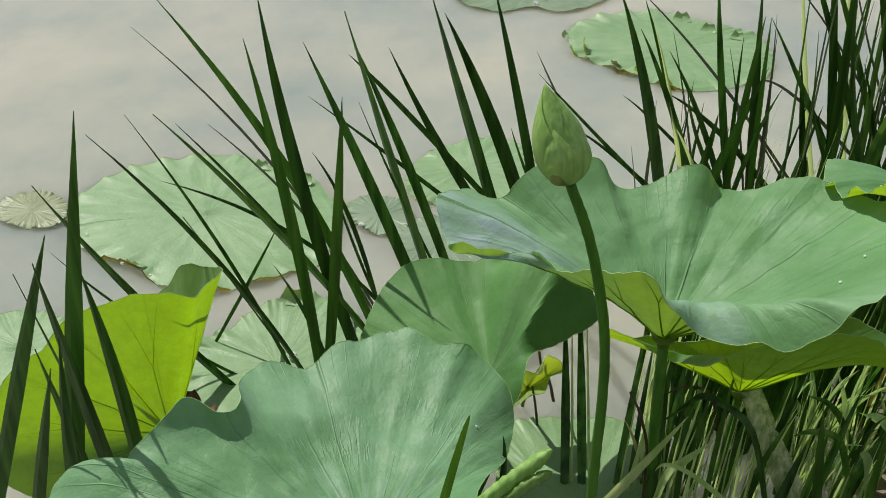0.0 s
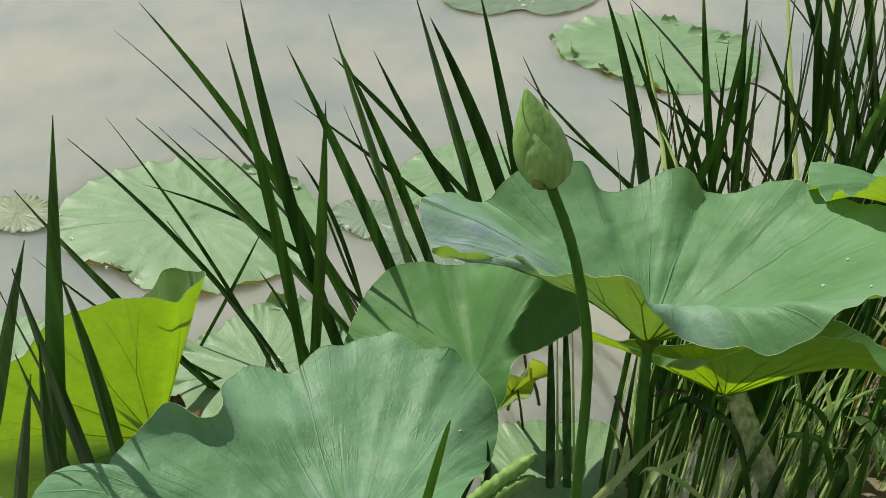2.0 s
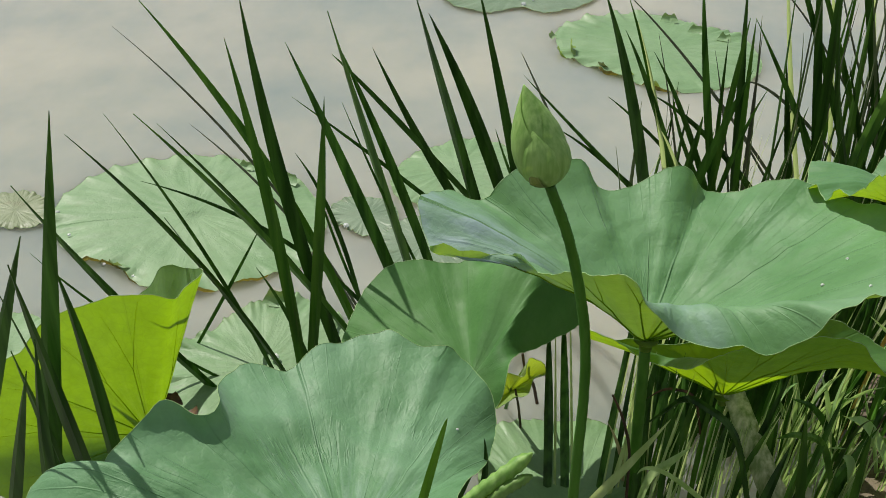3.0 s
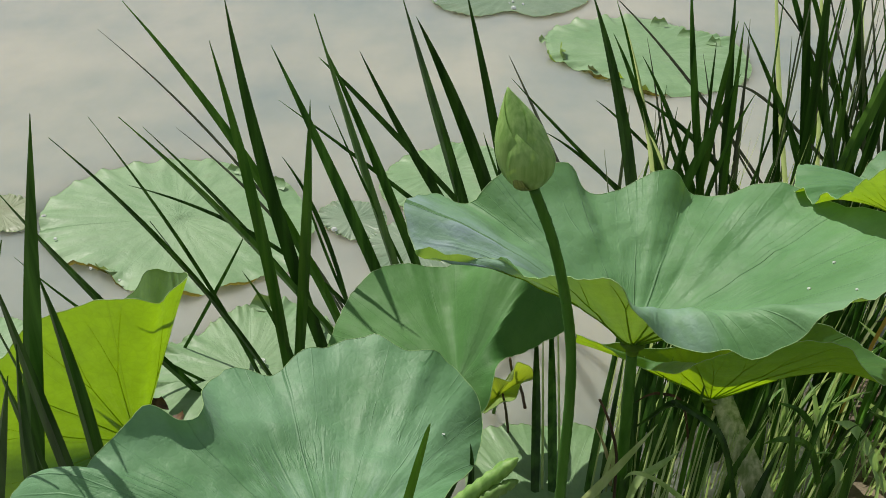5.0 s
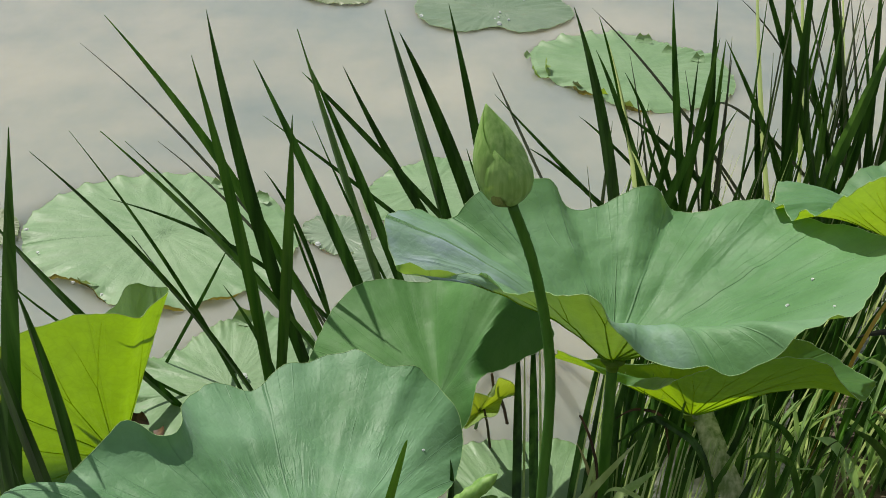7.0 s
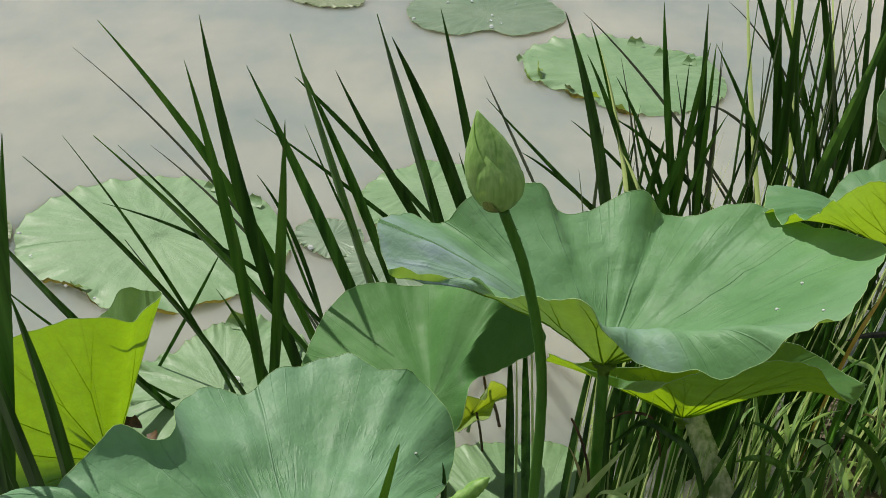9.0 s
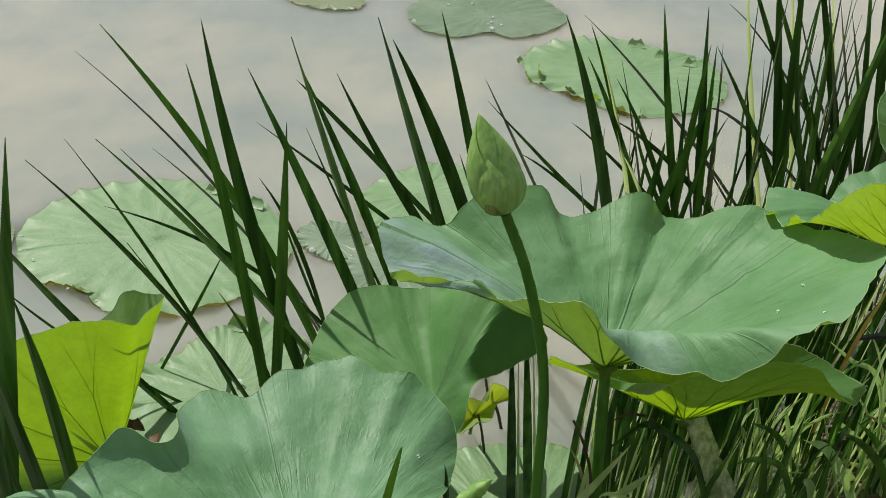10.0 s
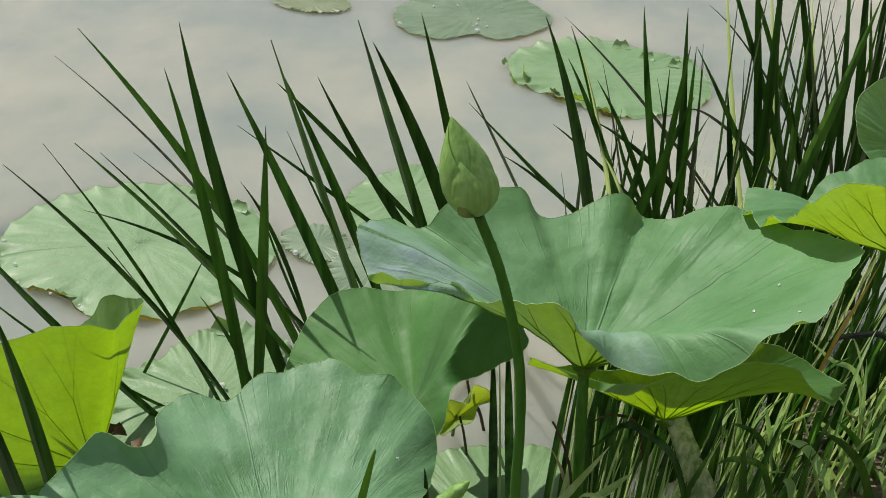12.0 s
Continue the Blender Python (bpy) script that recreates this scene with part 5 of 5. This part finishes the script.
long_leaves("dark blade bent over with a pale drooping end", [
    ([(0.291, 0.84, 0.06), (0.268, 0.856, 0.153), (0.237, 0.872, 0.179), (0.220, 0.888, 0.175), (0.205, 0.904, 0.145), (0.186, 0.920, 0.111)], 0.0075, M_SWORD, 20),
    ([(0.175, 0.838, 0.08), (0.185, 0.842, 0.113), (0.204, 0.850, 0.124), (0.227, 0.860, 0.137)], 0.0085, M_GRASS, -50),
    ([(0.262, 0.95, 0.06), (0.247, 0.95, 0.125), (0.224, 0.950, 0.138), (0.209, 0.950, 0.136), (0.195, 0.950, 0.125)], 0.0028, M_BROWN, 0),
])
long_leaves("broad arching grass leaves crossed by thin shadows", [
    ([(0.488, 0.93, 0.0), (0.447, 0.92, 0.081), (0.418, 0.91, 0.125), (0.394, 0.90, 0.142)], 0.0125, M_GRASS_BROAD, 32),
    ([(0.470, 0.95, 0.0), (0.456, 0.953, 0.058), (0.441, 0.957, 0.104), (0.432, 0.96, 0.13)], 0.0130, M_GRASS_BROAD, -84),
    ([(0.521, 0.93, 0.01), (0.493, 0.92, 0.081), (0.463, 0.91, 0.125), (0.427, 0.90, 0.156)], 0.0095, M_SWORD_MID, -30),
    ([(0.507, 0.96, 0.0), (0.495, 0.97, 0.043), (0.484, 0.98, 0.078)], 0.0170, M_GRASS_BROAD, 38),
    ([(0.404, 0.90, 0.0), (0.372, 0.887, 0.111), (0.336, 0.873, 0.141), (0.310, 0.86, 0.147)], 0.0075, M_SWORD_MID, -40),
    ([(0.431, 0.93, 0.0), (0.389, 0.927, 0.099), (0.365, 0.923, 0.136), (0.338, 0.92, 0.151)], 0.0070, M_SWORD, -20),
], "grass_tuft", "grass", "grass tufts")
long_leaves("sunlit wide grass leaves on the muddy bank", [
    ([(0.422, 0.90, 0.0), (0.409, 0.90, 0.074), (0.398, 0.90, 0.09)], 0.0125, M_GRASS_BROAD, 30),
    ([(0.511, 0.95, 0.0), (0.505, 0.96, 0.035), (0.499, 0.97, 0.064)], 0.0140, M_GRASS_BROAD, 36),
    ([(0.543, 0.97, 0.01), (0.524, 0.963, 0.049), (0.494, 0.957, 0.096), (0.466, 0.95, 0.128)], 0.0085, M_SWORD_MID, -30),
    ([(0.535, 0.93, 0.01), (0.520, 0.925, 0.06), (0.505, 0.92, 0.085)], 0.0120, M_GRASS_BROAD, 32),
    ([(0.462, 0.91, 0.0), (0.456, 0.905, 0.05), (0.444, 0.90, 0.078)], 0.0120, M_GRASS_BROAD, 38),
    ([(0.545, 1.02, 0.02), (0.511, 1.02, 0.133), (0.477, 1.02, 0.158), (0.447, 1.02, 0.185)], 0.0055, M_GRASS_BROAD, -30),
], "grass_tuft", "grass", "grass tufts")
long_leaves("dry curved stems and a blackened leaf over bare mud", [
    ([(0.57, 1.0, 0.03), (0.522, 1.0, 0.08), (0.502, 1.0, 0.095), (0.495, 1.0, 0.091)], 0.0030, M_DRY, 0),
    ([(0.56, 1.02, 0.16), (0.528, 1.02, 0.191), (0.503, 1.02, 0.192), (0.481, 1.02, 0.189), (0.466, 1.02, 0.183)], 0.0065, M_SOOT, 10),
    ([(0.448, 1.03, 0.0), (0.449, 0.985, 0.16), (0.463, 0.982, 0.226), (0.478, 0.99, 0.254), (0.500, 1.005, 0.297)], 0.0044, M_STRAW, 0),
], "withered_plant", "dead plant", "dead plants")
for label, pts, size in (
    ("dark reddish withered stem with a pale curled tip", [(0.166, 0.86, 0.0), (0.165, 0.86, 0.119), (0.157, 0.86, 0.164), (0.148, 0.86, 0.19), (0.142, 0.86, 0.203)], 0.0017),
    ("thin brown dead stem rising from the water", [(0.093, 1.101, -0.02), (0.083, 1.08, 0.04), (0.071, 1.06, 0.078), (0.066, 1.05, 0.11)], 0.0022),
    ("thin brown dead stem rising from the water", [(0.069, 1.049, -0.02), (0.062, 1.025, 0.05), (0.056, 1.0, 0.097)], 0.0018),
):
    twig = thing("withered_plant", label, "dead plant", "dead plants")
    tube("stem", spline(pts, 30), np.linspace(size, size * 0.7, 30), M_BROWN, twig, sides=8, rough=0.15)
husk = thing("dry_sheath", "broad grey-green withered sheath rising from the mud", "stalk")
sheath_line = spline([(0.333, 0.86, 0.038), (0.316, 0.88, 0.075), (0.299, 0.91, 0.11), (0.286, 0.945, 0.139)], 30)
verts = []
for k, p in enumerate(sheath_line):
    half = 0.0165 - 0.004 * k / 29
    for q in range(9):
        a = -1 + q / 4
        verts.append((p[0] + half * a, p[1] + 0.006 * abs(a) - 0.3 * half * a, p[2] + 0.0008 * math.sin(k * 1.7 + q)))
    for q in range(9):
        a = 1 - q / 4
        verts.append((p[0] + half * a * 0.97, p[1] + 0.0035 + 0.006 * abs(a) - 0.3 * half * a, p[2]))
faces = [(k * 18 + q, k * 18 + (q + 1) % 18, (k + 1) * 18 + (q + 1) % 18, (k + 1) * 18 + q) for k in range(29) for q in range(18)]
finish("sheath", verts, faces, M_SHEATH, husk)
iris("light green blades leaning over the muddy edge", [
    ((0.058, 0.84, -0.02), (0.143, 0.84, 0.099), (0.197, 0.84, 0.189), 0.0084, M_SWORD_LIT),
    ((0.34, 0.8, -0.02), (0.181, 0.8, 0.202), (0.162, 0.8, 0.155), 0.0054, M_GRASS),
    ((0.456, 0.98, -0.037), (0.437, 0.98, 0.056), (0.358, 0.98, 0.046), 0.0077, M_GRASS),
    ((0.514, 0.98, -0.028), (0.481, 0.98, 0.055), (0.424, 0.98, 0.077), 0.0083, M_GRASS),
    ((0.544, 1, -0.02), (0.504, 1, 0.075), (0.444, 1, 0.099), 0.0071, M_GRASS),
    ((0.54, 0.98, -0.028), (0.517, 0.98, 0.053), (0.461, 0.98, 0.041), 0.0064, M_GRASS),
    ((0.179, 0.95, -0.02), (0.18, 0.95, 0.046), (0.155, 0.95, 0.092), 0.0037, M_DRY),
])
for at, r in (((-0.249, 1.173, 0.012), 0.006), ((0.145, 2.545, 0.01), 0.006), ((-0.185, 1.517, 0.01), 0.005), ((-0.654, 1.56, 0.008), 0.005), ((-0.039, 2.597, 0.01), 0.005)):
    drop(at, r, "clear water drop resting on a floating leaf")
bead_rng = random.Random(17)
for k in range(7):
    far, turn = 0.12 * math.sqrt(bead_rng.random()), bead_rng.uniform(0, 6.28)
    drop((0.139 + far * math.cos(turn), 2.655 + far * math.sin(turn), 0.009), bead_rng.uniform(0.002, 0.0034), "clear water bead on a grey-green floating leaf")
for turn, far, r in ((-158, 0.19, 0.003), (-141, 0.2, 0.0024), (-122, 0.185, 0.003), (-104, 0.195, 0.0026), (-92, 0.17, 0.0022)):
    drop((-0.438 + far * math.cos(math.radians(turn)), 1.561 + far * math.sin(math.radians(turn)), 0.009), r, "tiny water bead near the rim of a floating leaf")


def resting(ob, x, y):
    """The height of a leaf's blade over a place of the plan."""
    me = [c for c in ob.children if c.name.startswith("leaf_blade")][0].data
    tree = BVHTree.FromPolygons([v.co for v in me.vertices], [p.vertices for p in me.polygons])
    return tree.ray_cast(Vector((x, y, 1.0)), Vector((0, 0, -1)))[0].z


for ob, x, y, r in ((funnel_leaf, 0.332, 0.834, 0.0018), (funnel_leaf, 0.299, 0.793, 0.0019), (funnel_leaf, 0.320, 0.748, 0.0015), (front_leaf, -0.010, 0.821, 0.0016)):
    drop((x, y, resting(ob, x, y) + 0.4 * r), r, "small bright water drop on a raised lotus leaf")
